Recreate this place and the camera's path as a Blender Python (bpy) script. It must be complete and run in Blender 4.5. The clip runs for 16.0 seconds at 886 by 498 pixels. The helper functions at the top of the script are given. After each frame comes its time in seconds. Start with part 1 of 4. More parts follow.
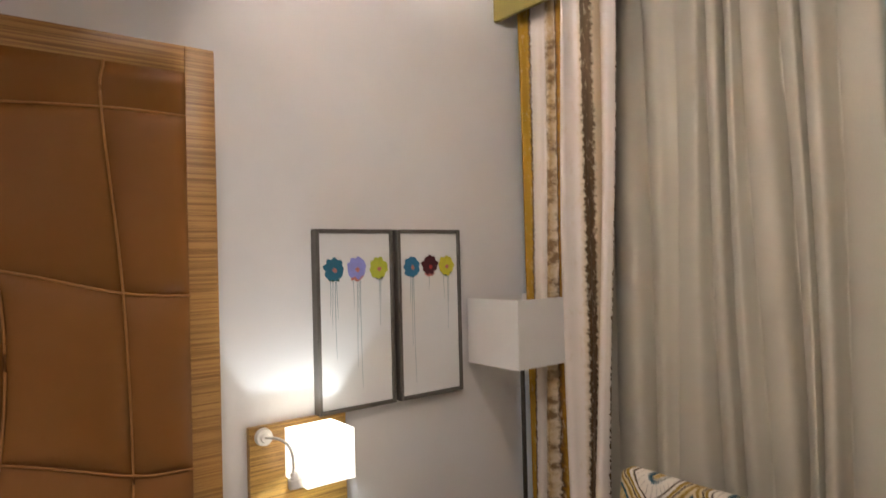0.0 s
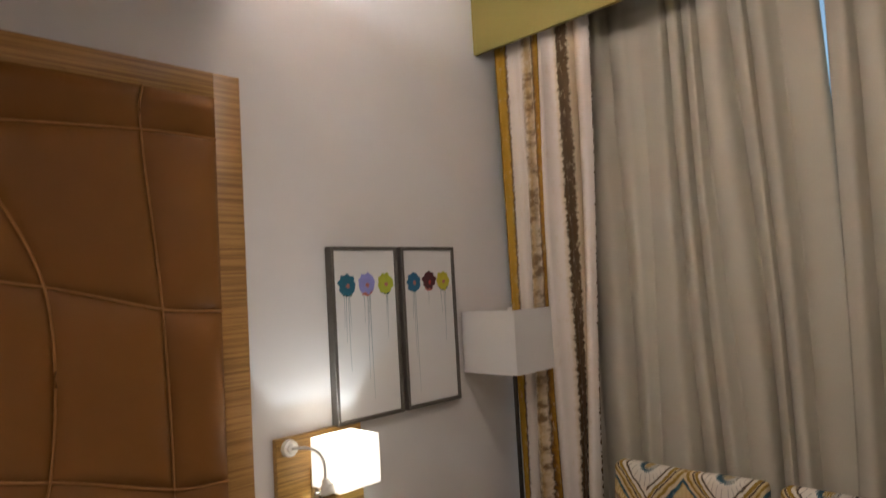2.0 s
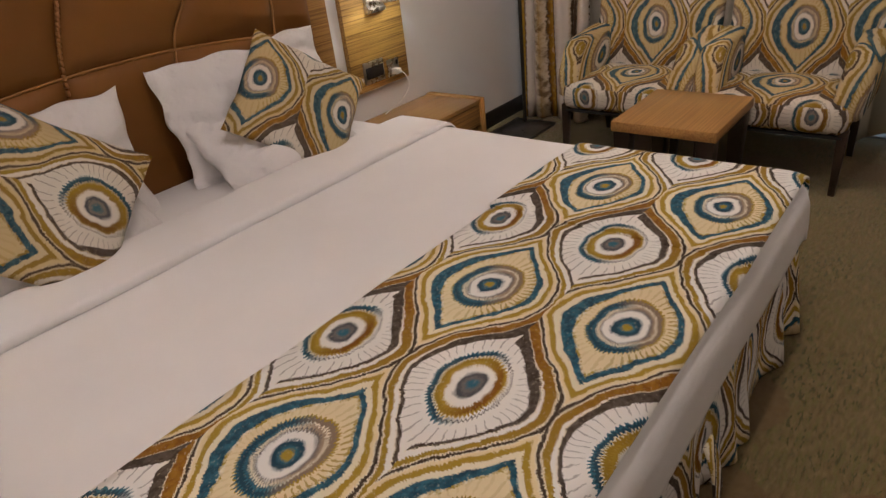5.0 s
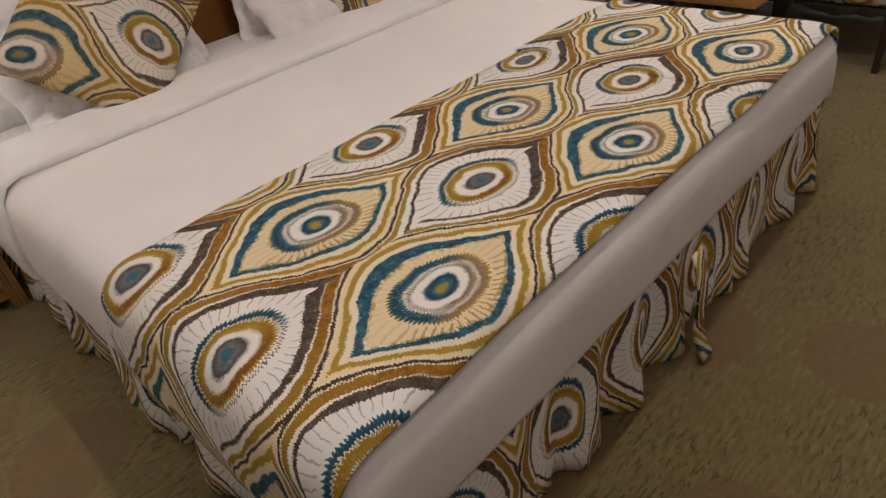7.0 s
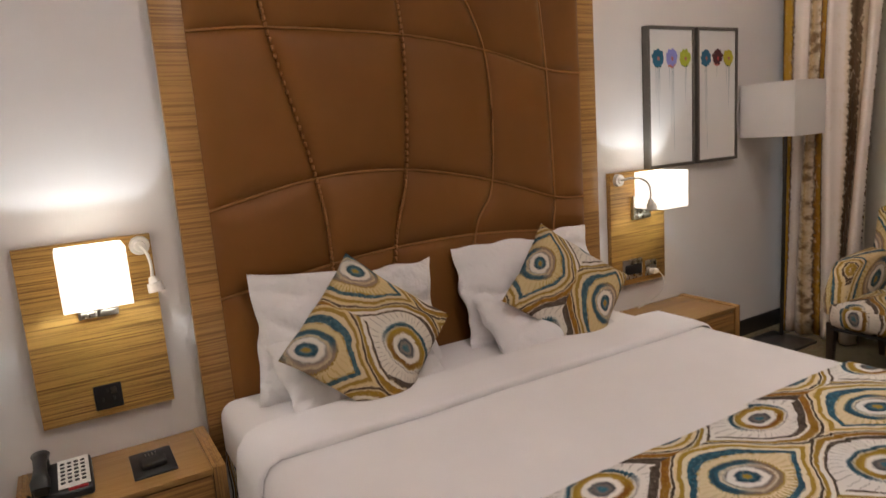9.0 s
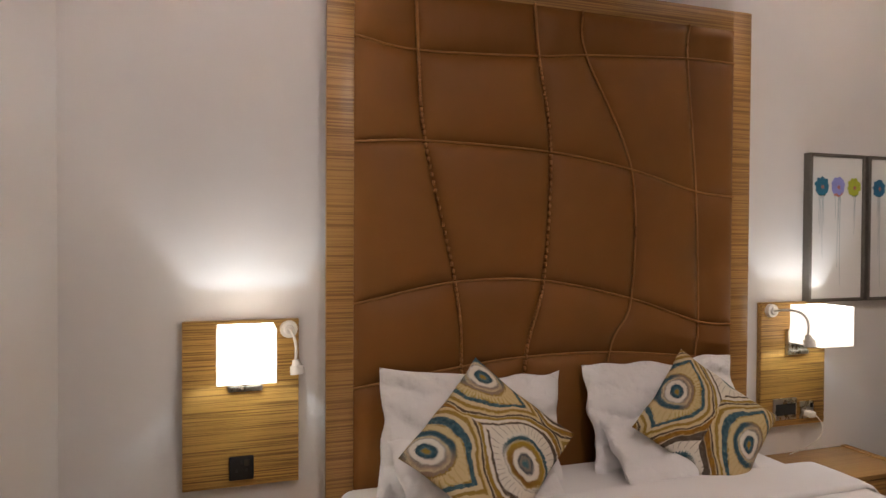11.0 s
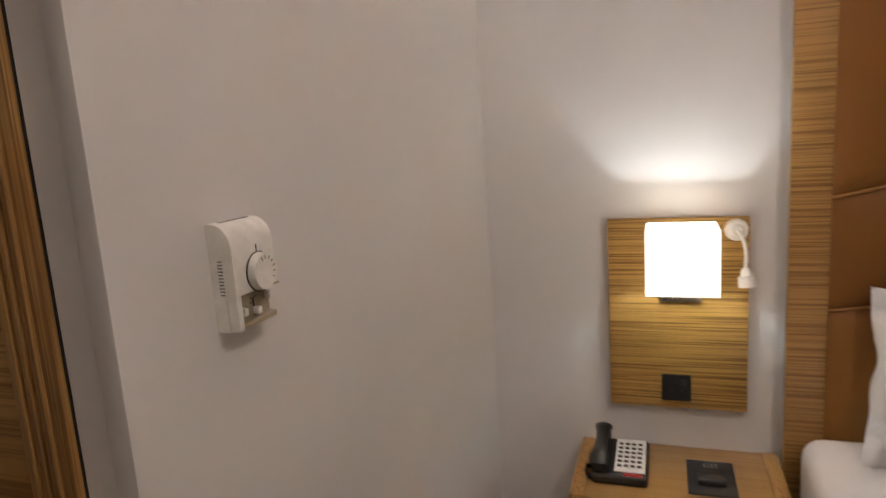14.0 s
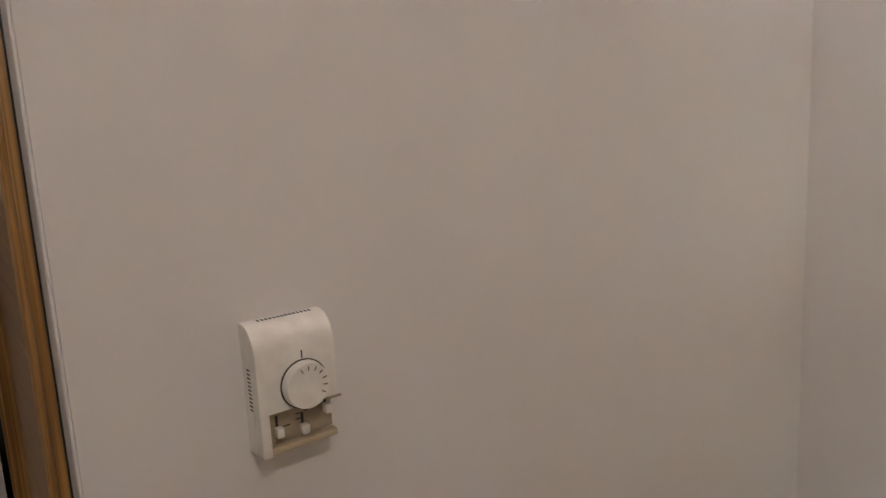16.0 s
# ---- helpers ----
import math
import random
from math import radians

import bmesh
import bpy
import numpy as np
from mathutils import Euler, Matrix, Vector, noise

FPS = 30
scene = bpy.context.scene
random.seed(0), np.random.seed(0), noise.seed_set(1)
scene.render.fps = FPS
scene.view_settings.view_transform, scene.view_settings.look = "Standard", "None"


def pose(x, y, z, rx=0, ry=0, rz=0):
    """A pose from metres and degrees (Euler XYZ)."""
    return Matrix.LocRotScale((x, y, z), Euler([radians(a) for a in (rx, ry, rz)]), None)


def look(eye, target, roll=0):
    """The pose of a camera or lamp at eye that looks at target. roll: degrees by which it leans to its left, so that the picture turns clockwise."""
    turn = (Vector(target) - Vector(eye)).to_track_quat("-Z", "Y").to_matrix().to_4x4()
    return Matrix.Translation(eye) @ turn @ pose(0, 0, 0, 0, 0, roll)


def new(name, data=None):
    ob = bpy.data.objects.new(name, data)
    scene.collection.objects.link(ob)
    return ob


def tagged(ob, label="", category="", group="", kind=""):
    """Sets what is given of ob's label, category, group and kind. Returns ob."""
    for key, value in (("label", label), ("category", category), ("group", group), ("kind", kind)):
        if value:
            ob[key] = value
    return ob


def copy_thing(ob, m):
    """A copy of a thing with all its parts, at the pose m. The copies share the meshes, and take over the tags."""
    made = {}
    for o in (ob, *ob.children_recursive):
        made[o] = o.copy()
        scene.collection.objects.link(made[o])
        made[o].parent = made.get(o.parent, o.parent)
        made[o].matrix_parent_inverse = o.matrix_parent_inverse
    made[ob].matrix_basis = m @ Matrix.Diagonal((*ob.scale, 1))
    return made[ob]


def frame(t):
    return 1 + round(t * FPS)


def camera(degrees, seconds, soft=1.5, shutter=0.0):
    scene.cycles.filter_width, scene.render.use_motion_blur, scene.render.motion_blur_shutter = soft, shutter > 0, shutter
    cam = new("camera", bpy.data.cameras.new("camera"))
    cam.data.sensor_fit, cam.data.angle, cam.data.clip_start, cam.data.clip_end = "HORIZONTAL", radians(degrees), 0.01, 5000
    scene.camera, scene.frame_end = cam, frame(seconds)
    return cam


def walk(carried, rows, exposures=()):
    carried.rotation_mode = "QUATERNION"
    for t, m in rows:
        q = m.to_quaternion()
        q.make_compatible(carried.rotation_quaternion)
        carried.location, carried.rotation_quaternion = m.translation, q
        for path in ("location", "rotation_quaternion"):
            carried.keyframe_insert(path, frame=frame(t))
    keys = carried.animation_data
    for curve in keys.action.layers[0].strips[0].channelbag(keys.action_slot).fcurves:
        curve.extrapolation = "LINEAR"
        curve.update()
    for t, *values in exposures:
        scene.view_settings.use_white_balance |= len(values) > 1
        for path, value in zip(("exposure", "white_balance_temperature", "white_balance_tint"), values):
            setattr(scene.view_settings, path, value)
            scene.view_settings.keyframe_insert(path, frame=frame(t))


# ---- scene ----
cam = camera(68.9, 16.0, soft=1.35, shutter=0.25)
PATH = [
    (0, (2.806, -2.393, 1.79), (4.052, -0.828, 1.809), -1.4),
    (0.5, (2.778, -2.385, 1.858), (3.931, -0.767, 2.084), -1.1),
    (1, (2.728, -2.392, 1.933), (3.859, -0.794, 2.342), -1.1),
    (1.5, (2.585, -2.381, 1.806), (3.96, -0.967, 2.135), -3.7),
    (2, (2.402, -2.281, 1.718), (3.834, -0.89, 1.83), -3.2),
    (2.5, (2.281, -2.26, 1.606), (3.711, -0.878, 1.394), -4.5),
    (3, (2.031, -2.199, 1.497), (3.694, -1.194, 1.021), -7.4),
    (3.1, (2.004, -2.183, 1.472), (3.659, -1.178, 0.971), -8.4),
    (3.5, (1.828, -2.183, 1.458), (3.402, -1.118, 0.834), -7.6),
    (4, (1.741, -2.254, 1.418), (3.119, -1.021, 0.657), -8.6),
    (4.2, (1.709, -2.289, 1.397), (3.043, -1.072, 0.537), -9.5),
    (6.3, (1.398, -2.504, 1.288), (2.722, -1.375, 0.302), -2.2),
    (6.5, (1.404, -2.532, 1.263), (2.633, -1.356, 0.21), -3.5),
    (7, (1.401, -2.575, 1.222), (2.516, -1.386, 0.064), -7.6),
    (7.5, (1.318, -2.549, 1.303), (2.456, -1.164, 0.416), -7.8),
    (7.7, (1.301, -2.545, 1.317), (2.413, -1.073, 0.545), -5.9),
    (8, (1.277, -2.529, 1.344), (2.339, -0.969, 0.682), -4.8),
    (8.5, (1.262, -2.526, 1.377), (2.268, -0.864, 0.903), -5.1),
    (9, (1.25, -2.512, 1.425), (2.24, -0.81, 1.075), -4.2),
    (9.5, (1.259, -2.532, 1.465), (2.144, -0.741, 1.36), -3.1),
    (9.7, (1.26, -2.543, 1.472), (2.115, -0.735, 1.429), -2.9),
    (12, (1.22, -2.549, 1.443), (1.57, -0.582, 1.34), -0.1),
    (12.5, (1.213, -2.493, 1.403), (1.362, -0.536, 1.023), -1.3),
    (13, (1.254, -2.432, 1.396), (1.111, -0.484, 0.963), -2.0),
    (13.5, (1.277, -2.344, 1.424), (0.797, -0.438, 1.053), -4.7),
    (14, (1.261, -2.135, 1.448), (0.608, -0.275, 1.108), -3.8),
    (14.5, (1.327, -1.9, 1.466), (0.192, -0.272, 1.22), -4.4),
    (15, (1.434, -1.711, 1.479), (0.151, -0.232, 1.069), -0.9),
    (15.5, (1.414, -1.684, 1.524), (-0.027, -0.343, 1.173), -4.3),
    (16, (1.364, -1.678, 1.532), (-0.19, -0.456, 1.223), -3.0),
]
walk(cam, [(t, look(eye, aim, roll)) for t, eye, aim, roll in PATH],
     exposures=((0, 0.46, 6500, 10), (1.0, 0.14, 6350, 10), (1.5, 0.0, 6500, 10), (2.5, -0.03, 6650, 12), (3.0, 0.02, 6750, 13), (3.5, 0.12, 6850, 16),
                (4.0, 0.17, 6850, 16), (6.3, 0.28, 6700, 13), (7.0, 0.42, 6600, 12), (7.5, 0.52, 6450, 11), (8.0, 0.46, 6550, 12), (9.0, 0.24, 6700, 14), (9.7, 0.24, 6750, 15), (12.0, 0.0, 6800, 14), (13.0, 0.04, 6850, 13), (14.0, 0.16, 6800, 13), (15.0, 0.02, 6750, 12), (16.0, 0.06, 6650, 11)))

# ---- world, lights, exposure ----
world = bpy.data.worlds.new("world")
scene.world = world
world.use_nodes = True
wt = world.node_tree
sky = wt.nodes.new("ShaderNodeTexSky")
sky.sky_type, sky.sun_disc = "NISHITA", False
sky.sun_elevation, sky.sun_rotation = radians(18), radians(200)
wt.links.new(sky.outputs[0], wt.nodes["Background"].inputs[0])
wt.nodes["Background"].inputs[1].default_value = 0.2

CEIL = 3.30
BULB_W, SHADE_E, COVE_E = 5.1, 1.25, 165.0
WARM = (1.0, 0.80, 0.60)
COOL = (1.0, 0.905, 0.85)


def lamp(name, kind, place, watts, colour, aim=None, **more):
    data = bpy.data.lights.new(name, kind)
    data.energy, data.color = watts, colour
    ob = new(name, data)
    ob.matrix_world = look(place, aim) if aim else Matrix.Translation(place)
    if kind == "AREA":
        data.shape = "DISK"
        data.size = more["size"]
    elif kind == "SPOT":
        data.spot_size, data.spot_blend, data.shadow_soft_size = more["size"], 0.6, 0.05
    else:
        data.shadow_soft_size = more.get("size", 0.03)
    return ob


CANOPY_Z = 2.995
# small unseen downlights: four in the ceiling, one in the canopy over the bed; the first three are added fill
UNSEEN_DOWNLIGHTS = ((1.2, -3.0, CEIL, 2.0), (2.6, -3.2, CEIL, 2.5), (4.3, -3.2, CEIL, 2.0), (2.4, -1.85, CANOPY_Z, 11.5), (3.665, -1.75, CEIL, 7.5))
for dx, dy, dz, watts in UNSEEN_DOWNLIGHTS:
    lamp("unseen_downlight_bulb", "AREA", (dx, dy, dz - 0.03), watts, COOL, (dx, dy, 0), size=0.10)
lamp("wall_lamp_bulb", "POINT", (1.303, -0.19, 1.035), BULB_W, (0.80, 0.92, 1.0), size=0.015)
lamp("wall_lamp_bulb", "POINT", (3.948, -0.19, 1.035), BULB_W, (0.80, 0.92, 1.0), size=0.015)


# ---- node helpers ----
class Graph:
    """A small wrapper to write shader maths as plain calls."""

    def __init__(self, name):
        self.material = bpy.data.materials.new(name)
        self.material.use_nodes = True
        self.tree = self.material.node_tree
        self.shader = self.tree.nodes["Principled BSDF"]
        self.output = self.tree.nodes["Material Output"]

    def node(self, kind, **props):
        n = self.tree.nodes.new(kind)
        for key, value in props.items():
            setattr(n, key, value)
        return n

    def plug(self, socket, value):
        if isinstance(value, bpy.types.NodeSocket):
            self.tree.links.new(value, socket)
        elif isinstance(value, (tuple, list)):
            socket.default_value = tuple(value) + ((1.0,) if len(value) == 3 and socket.type == "RGBA" else ())
        else:
            socket.default_value = value

    def math(self, op, a, b=0.0, c=0.0):
        n = self.node("ShaderNodeMath", operation=op)
        for i, v in enumerate((a, b, c)):
            self.plug(n.inputs[i], v)
        return n.outputs[0]

    def coord(self, which="Object"):
        return self.node("ShaderNodeTexCoord").outputs[which]

    def mapped(self, vector, scale=(1, 1, 1), turn=(0, 0, 0)):
        n = self.node("ShaderNodeMapping")
        self.plug(n.inputs["Vector"], vector)
        self.plug(n.inputs["Scale"], scale)
        self.plug(n.inputs["Rotation"], turn)
        return n.outputs[0]

    def noise(self, vector, scale, detail=3.0, rough=0.55, colour=False):
        n = self.node("ShaderNodeTexNoise")
        self.plug(n.inputs["Vector"], vector)
        self.plug(n.inputs["Scale"], scale)
        self.plug(n.inputs["Detail"], detail)
        self.plug(n.inputs["Roughness"], rough)
        return n.outputs["Color" if colour else "Fac"]

    def ramp(self, fac, stops, mode="LINEAR"):
        n = self.node("ShaderNodeValToRGB")
        n.color_ramp.interpolation = mode
        el = n.color_ramp.elements
        while len(el) < len(stops):
            el.new(0.5)
        for e, (p, c) in zip(el, stops):
            e.position = p
            e.color = (*c, 1.0) if len(c) == 3 else c
        self.plug(n.inputs[0], fac)
        return n.outputs[0]

    def mix(self, fac, a, b, mode="MIX"):
        n = self.node("ShaderNodeMix", data_type="RGBA", blend_type=mode)
        self.plug(n.inputs[0], fac)
        self.plug(n.inputs[6], a)
        self.plug(n.inputs[7], b)
        return n.outputs[2]

    def bump(self, height, strength=0.3, distance=0.01):
        n = self.node("ShaderNodeBump")
        self.plug(n.inputs["Height"], height)
        n.inputs["Strength"].default_value, n.inputs["Distance"].default_value = strength, distance
        self.plug(self.shader.inputs["Normal"], n.outputs[0])

    def finish(self, colour, rough=0.5, metal=0.0, spec=0.5, sheen=0.0):
        self.plug(self.shader.inputs["Base Color"], colour)
        self.plug(self.shader.inputs["Roughness"], rough)
        self.shader.inputs["Metallic"].default_value = metal
        self.shader.inputs["Specular IOR Level"].default_value = spec
        self.shader.inputs["Sheen Weight"].default_value = sheen
        return self.material


def paint(name, colour, rough=0.6, vary=0.06, bump=0.08, scale=90.0, spec=0.4):
    g = Graph(name)
    co = g.coord()
    big = g.noise(co, 1.7, 4)
    fine = g.noise(co, scale, 3)
    dark = tuple(c * (1 - vary) for c in colour)
    light = tuple(min(1, c * (1 + vary)) for c in colour)
    g.bump(fine, bump, 0.002)
    return g.finish(g.ramp(big, ((0.3, dark), (0.7, light))), rough, 0, spec)


def plain(name, colour, rough=0.45, metal=0.0, spec=0.5):
    g = Graph(name)
    co = g.coord()
    n = g.noise(co, 35.0, 4)
    dark = tuple(c * 0.9 for c in colour)
    light = tuple(min(1, c * 1.08) for c in colour)
    r = g.math("MULTIPLY_ADD", n, 0.16, rough - 0.08)
    return g.finish(g.ramp(n, ((0.3, dark), (0.7, light))), r, metal, spec)


def zebrano(name, along="x", light=(0.44, 0.235, 0.072), dark=(0.185, 0.080, 0.021), rough=0.32, contrast=1.2):
    """Striped veneer whose grain runs along one axis."""
    g = Graph(name)
    co = g.coord()
    scale = {"x": (0.6, 66.0, 66.0), "y": (66.0, 0.6, 66.0), "z": (66.0, 66.0, 0.6)}[along]
    v = g.mapped(co, scale)
    a = g.noise(v, 2.2, 5, 0.62)
    b = g.noise(g.mapped(co, tuple(3.1 * s for s in scale)), 2.0, 3)
    f = g.math("ADD", g.math("MULTIPLY", a, 0.72), g.math("MULTIPLY", b, 0.28))
    mid = tuple(0.45 * l + 0.55 * d for l, d in zip(light, dark))
    lo = 0.5 - 0.13 / contrast
    col = g.ramp(f, ((lo, dark), (0.475, mid), (0.53, light), (0.72, tuple(1.12 * c for c in light))))
    broad = g.noise(co, 2.5, 2)
    col = g.mix(g.math("MULTIPLY", broad, 0.35), col, tuple(0.8 * c for c in light))
    g.bump(f, 0.08, 0.001)
    return g.finish(col, g.math("MULTIPLY_ADD", f, 0.2, rough - 0.08))


def ogee(name, muted=False):
    """Printed cloth: a trellis of pointed ovals with ringed eyes, in ochre, teal, brown and cream; muted on raw linen."""
    g = Graph(name)
    U, V = 0.62, 0.345
    uv = g.coord("UV")
    w1 = g.noise(g.mapped(uv, (1, 1, 1)), 9.0, 2, colour=True)
    w2 = g.noise(uv, 75.0, 3, 0.6, colour=True)
    sep = g.node("ShaderNodeSeparateXYZ")
    g.plug(sep.inputs[0], uv)
    s1 = g.node("ShaderNodeSeparateXYZ")
    g.plug(s1.inputs[0], w1)
    s2 = g.node("ShaderNodeSeparateXYZ")
    g.plug(s2.inputs[0], w2)

    def warp(i):
        a = g.math("MULTIPLY_ADD", s1.outputs[i], 0.034, -0.017)
        b = g.math("MULTIPLY_ADD", s2.outputs[i], 0.011, -0.0055)
        return g.math("ADD", sep.outputs[i], g.math("ADD", a, b))

    u, v = warp(0), warp(1)
    un, vn = g.math("DIVIDE", u, U), g.math("DIVIDE", v, V)

    def wrap(x, period, shift):
        f = g.math("FRACT", g.math("ADD", x, shift))
        return g.math("MULTIPLY", g.math("SUBTRACT", f, 0.5), period)

    uA, vA = wrap(un, U, 0.5), wrap(vn, V, 0.5)
    uB, vB = wrap(un, U, 0.0), wrap(vn, V, 0.0)
    half = g.math("MULTIPLY_ADD", g.math("COSINE", g.math("MULTIPLY", un, 2 * math.pi)), V / 4, V / 4)
    s = g.math("SUBTRACT", g.math("ABSOLUTE", vA), half)
    # bands are thicker on one flank of each oval
    s = g.math("ADD", s, g.math("MULTIPLY", vA, -0.075))
    fine = g.math("MULTIPLY_ADD", s1.outputs[2], 60.0, g.math("MULTIPLY", u, 1350.0))
    s = g.math("ADD", s, g.math("MULTIPLY", g.math("MULTIPLY", g.math("SINE", fine), s2.outputs[0]), 0.0036))
    rA = g.math("MULTIPLY", 1.0, g.math("SQRT", g.math("ADD", g.math("POWER", g.math("MULTIPLY", uA, 0.74), 2), g.math("POWER", vA, 2))))
    rB = g.math("MULTIPLY", 0.98, g.math("SQRT", g.math("ADD", g.math("POWER", g.math("MULTIPLY", uB, 0.70), 2), g.math("POWER", vB, 2))))
    spin = lambda a, k: g.math("MULTIPLY", g.math("SINE", g.math("MULTIPLY_ADD", s1.outputs[1], 22.0, g.math("MULTIPLY", a, k))), g.math("MULTIPLY", s2.outputs[0], 0.0052))
    rA = g.math("ADD", rA, spin(g.math("ARCTAN2", vA, uA), 74.0))
    rB = g.math("ADD", rB, spin(g.math("ARCTAN2", vB, uB), 68.0))
    cream, white = (0.79, 0.655, 0.415), (0.85, 0.825, 0.79)
    pale = (0.82, 0.735, 0.57)
    teal, teal2 = (0.004, 0.052, 0.092), (0.022, 0.130, 0.190)
    ochre, gold = (0.215, 0.080, 0.004), (0.40, 0.255, 0.026)
    brown, grey = (0.046, 0.030, 0.021), (0.15, 0.135, 0.135)
    if muted:
        cream, white, pale = (0.58, 0.44, 0.23), (0.68, 0.62, 0.54), (0.58, 0.46, 0.29)
        teal, teal2 = (0.012, 0.060, 0.088), (0.050, 0.125, 0.155)
        ochre, gold = (0.185, 0.085, 0.012), (0.285, 0.175, 0.030)
        brown, grey = (0.070, 0.045, 0.028), (0.19, 0.165, 0.145)
    dye = g.noise(uv, 55.0, 3, 0.7)
    blend = lambda a, b: g.mix(g.ramp(dye, ((0.40, (0, 0, 0)), (0.60, (1, 1, 1)))), a, b)
    over = lambda x, y: g.math("GREATER_THAN", x, y)
    both = lambda x, y: g.math("MULTIPLY", x, y)
    sided = lambda x, width, shift=0.0: g.ramp(g.math("MULTIPLY_ADD", x, 1 / width, shift), ((0.0, (0, 0, 0)), (1.0, (1, 1, 1))))

    def at(x):
        return min(1, max(0, x / 0.36 + 0.5))

    rust = sided(uB, 0.30, 0.5)
    base = g.ramp(g.math("MULTIPLY_ADD", s, 1 / 0.36, 0.5), (
        (0.0, cream), (at(-0.046), pale), (at(-0.031), gold), (at(-0.018), cream), (at(-0.009), pale),
        (at(-0.005), brown), (at(0.0030), pale), (at(0.010), white), (at(0.035), pale), (at(0.038), white)), "CONSTANT")
    # the broad stroke round the white ovals turns from olive gold to rust
    stroke = both(over(s, 0.008), over(g.math("MULTIPLY_ADD", rust, 0.014, 0.021), s))
    base = g.mix(stroke, base, g.mix(rust, blend(gold, (0.30, 0.20, 0.022)), blend(ochre, (0.33, 0.15, 0.012))))
    # dark edge of the white ovals, broad at one tip
    edge = both(over(s, 0.037), over(g.math("MULTIPLY_ADD", sided(uB, 0.26, 0.1), 0.034, 0.047), s))
    base = g.mix(edge, base, blend(brown, (0.095, 0.075, 0.066)))
    # teal edge of the cream ovals, broad on one flank, with a thin gold line inside it
    inner = g.math("MULTIPLY_ADD", sided(vA, 0.15), -0.024, -0.062)
    base = g.mix(both(over(s, g.math("SUBTRACT", inner, 0.0075)), over(inner, s)), base, blend(gold, pale))
    base = g.mix(both(over(s, inner), over(-0.046, s)), base, blend(teal, teal2))
    eyeA = g.ramp(g.math("MULTIPLY", rA, 5), (
        (0.0, gold), (0.050, teal2), (0.08, teal), (0.135, white), (0.215, grey), (0.235, pale), (0.262, brown), (0.272, teal2), (0.30, teal), (0.345, teal2), (0.36, gold)), "CONSTANT")
    worn = g.ramp(g.math("MULTIPLY", rA, 5), ((0.0, gold), (0.05, teal2), (0.08, teal), (0.135, white), (0.21, grey), (0.235, (0.34, 0.25, 0.18)), (0.27, pale), (0.29, (0.24, 0.17, 0.12)), (0.345, gold)), "CONSTANT")
    eyeA = g.mix(sided(g.math("MULTIPLY_ADD", uA, -0.6, vA), 0.05, 0.75), worn, eyeA)
    eyeB = g.ramp(g.math("MULTIPLY", rB, 5), (
        (0.0, teal2), (0.05, grey), (0.09, (0.07, 0.075, 0.085)), (0.13, white), (0.205, gold), (0.25, (0.33, 0.20, 0.016)), (0.295, pale), (0.31, teal), (0.35, teal2)), "CONSTANT")
    bare = g.ramp(g.math("MULTIPLY", rB, 5), (
        (0.0, teal2), (0.05, grey), (0.09, (0.07, 0.075, 0.085)), (0.13, white), (0.205, ochre), (0.28, gold), (0.305, white), (0.335, grey), (0.35, white)), "CONSTANT")
    eyeB = g.mix(sided(vB, 0.05, 0.8), bare, eyeB)
    col = g.mix(over(0.0745, rA), base, eyeA)
    col = g.mix(over(0.0745, rB), col, eyeB)
    # thin radial strokes outside each eye, strongest below
    angA = g.math("ARCTAN2", vA, uA)
    angB = g.math("ARCTAN2", vB, uB)
    tick = lambda a, k, level: over(g.math("SINE", g.math("MULTIPLY_ADD", s1.outputs[2], 9.0, g.math("MULTIPLY", a, k))), level)
    zone = lambda r, lo, hi: both(over(r, lo), over(hi, r))
    tA = both(both(tick(angA, 46, 0.55), zone(rA, 0.080, 0.115)), over(inner, s))
    tB = both(both(tick(angB, 40, 0.90), zone(rB, 0.084, 0.125)), over(s, 0.045))
    col = g.mix(both(tA, g.math("MULTIPLY_ADD", sided(g.math("MULTIPLY", vA, -1.0), 0.06), 0.65, 0.15)), col, (0.36, 0.24, 0.035))
    col = g.mix(g.math("MULTIPLY", tB, 0.45), col, brown)
    # dye that took unevenly
    blot = g.noise(uv, 130.0, 3, 0.7)
    col = g.mix(g.ramp(blot, ((0.60, (0, 0, 0)), (0.70, (0.6, 0.6, 0.6) if muted else (0.4, 0.4, 0.4)))), col, pale)
    col = g.mix(g.math("MULTIPLY", g.noise(uv, 14.0, 3), 0.06), col, (0.40, 0.28, 0.13))
    g.bump(g.noise(uv, 900.0, 1), 0.15, 0.001)
    return g.finish(col, 0.85, 0, 0.2, 0.0)


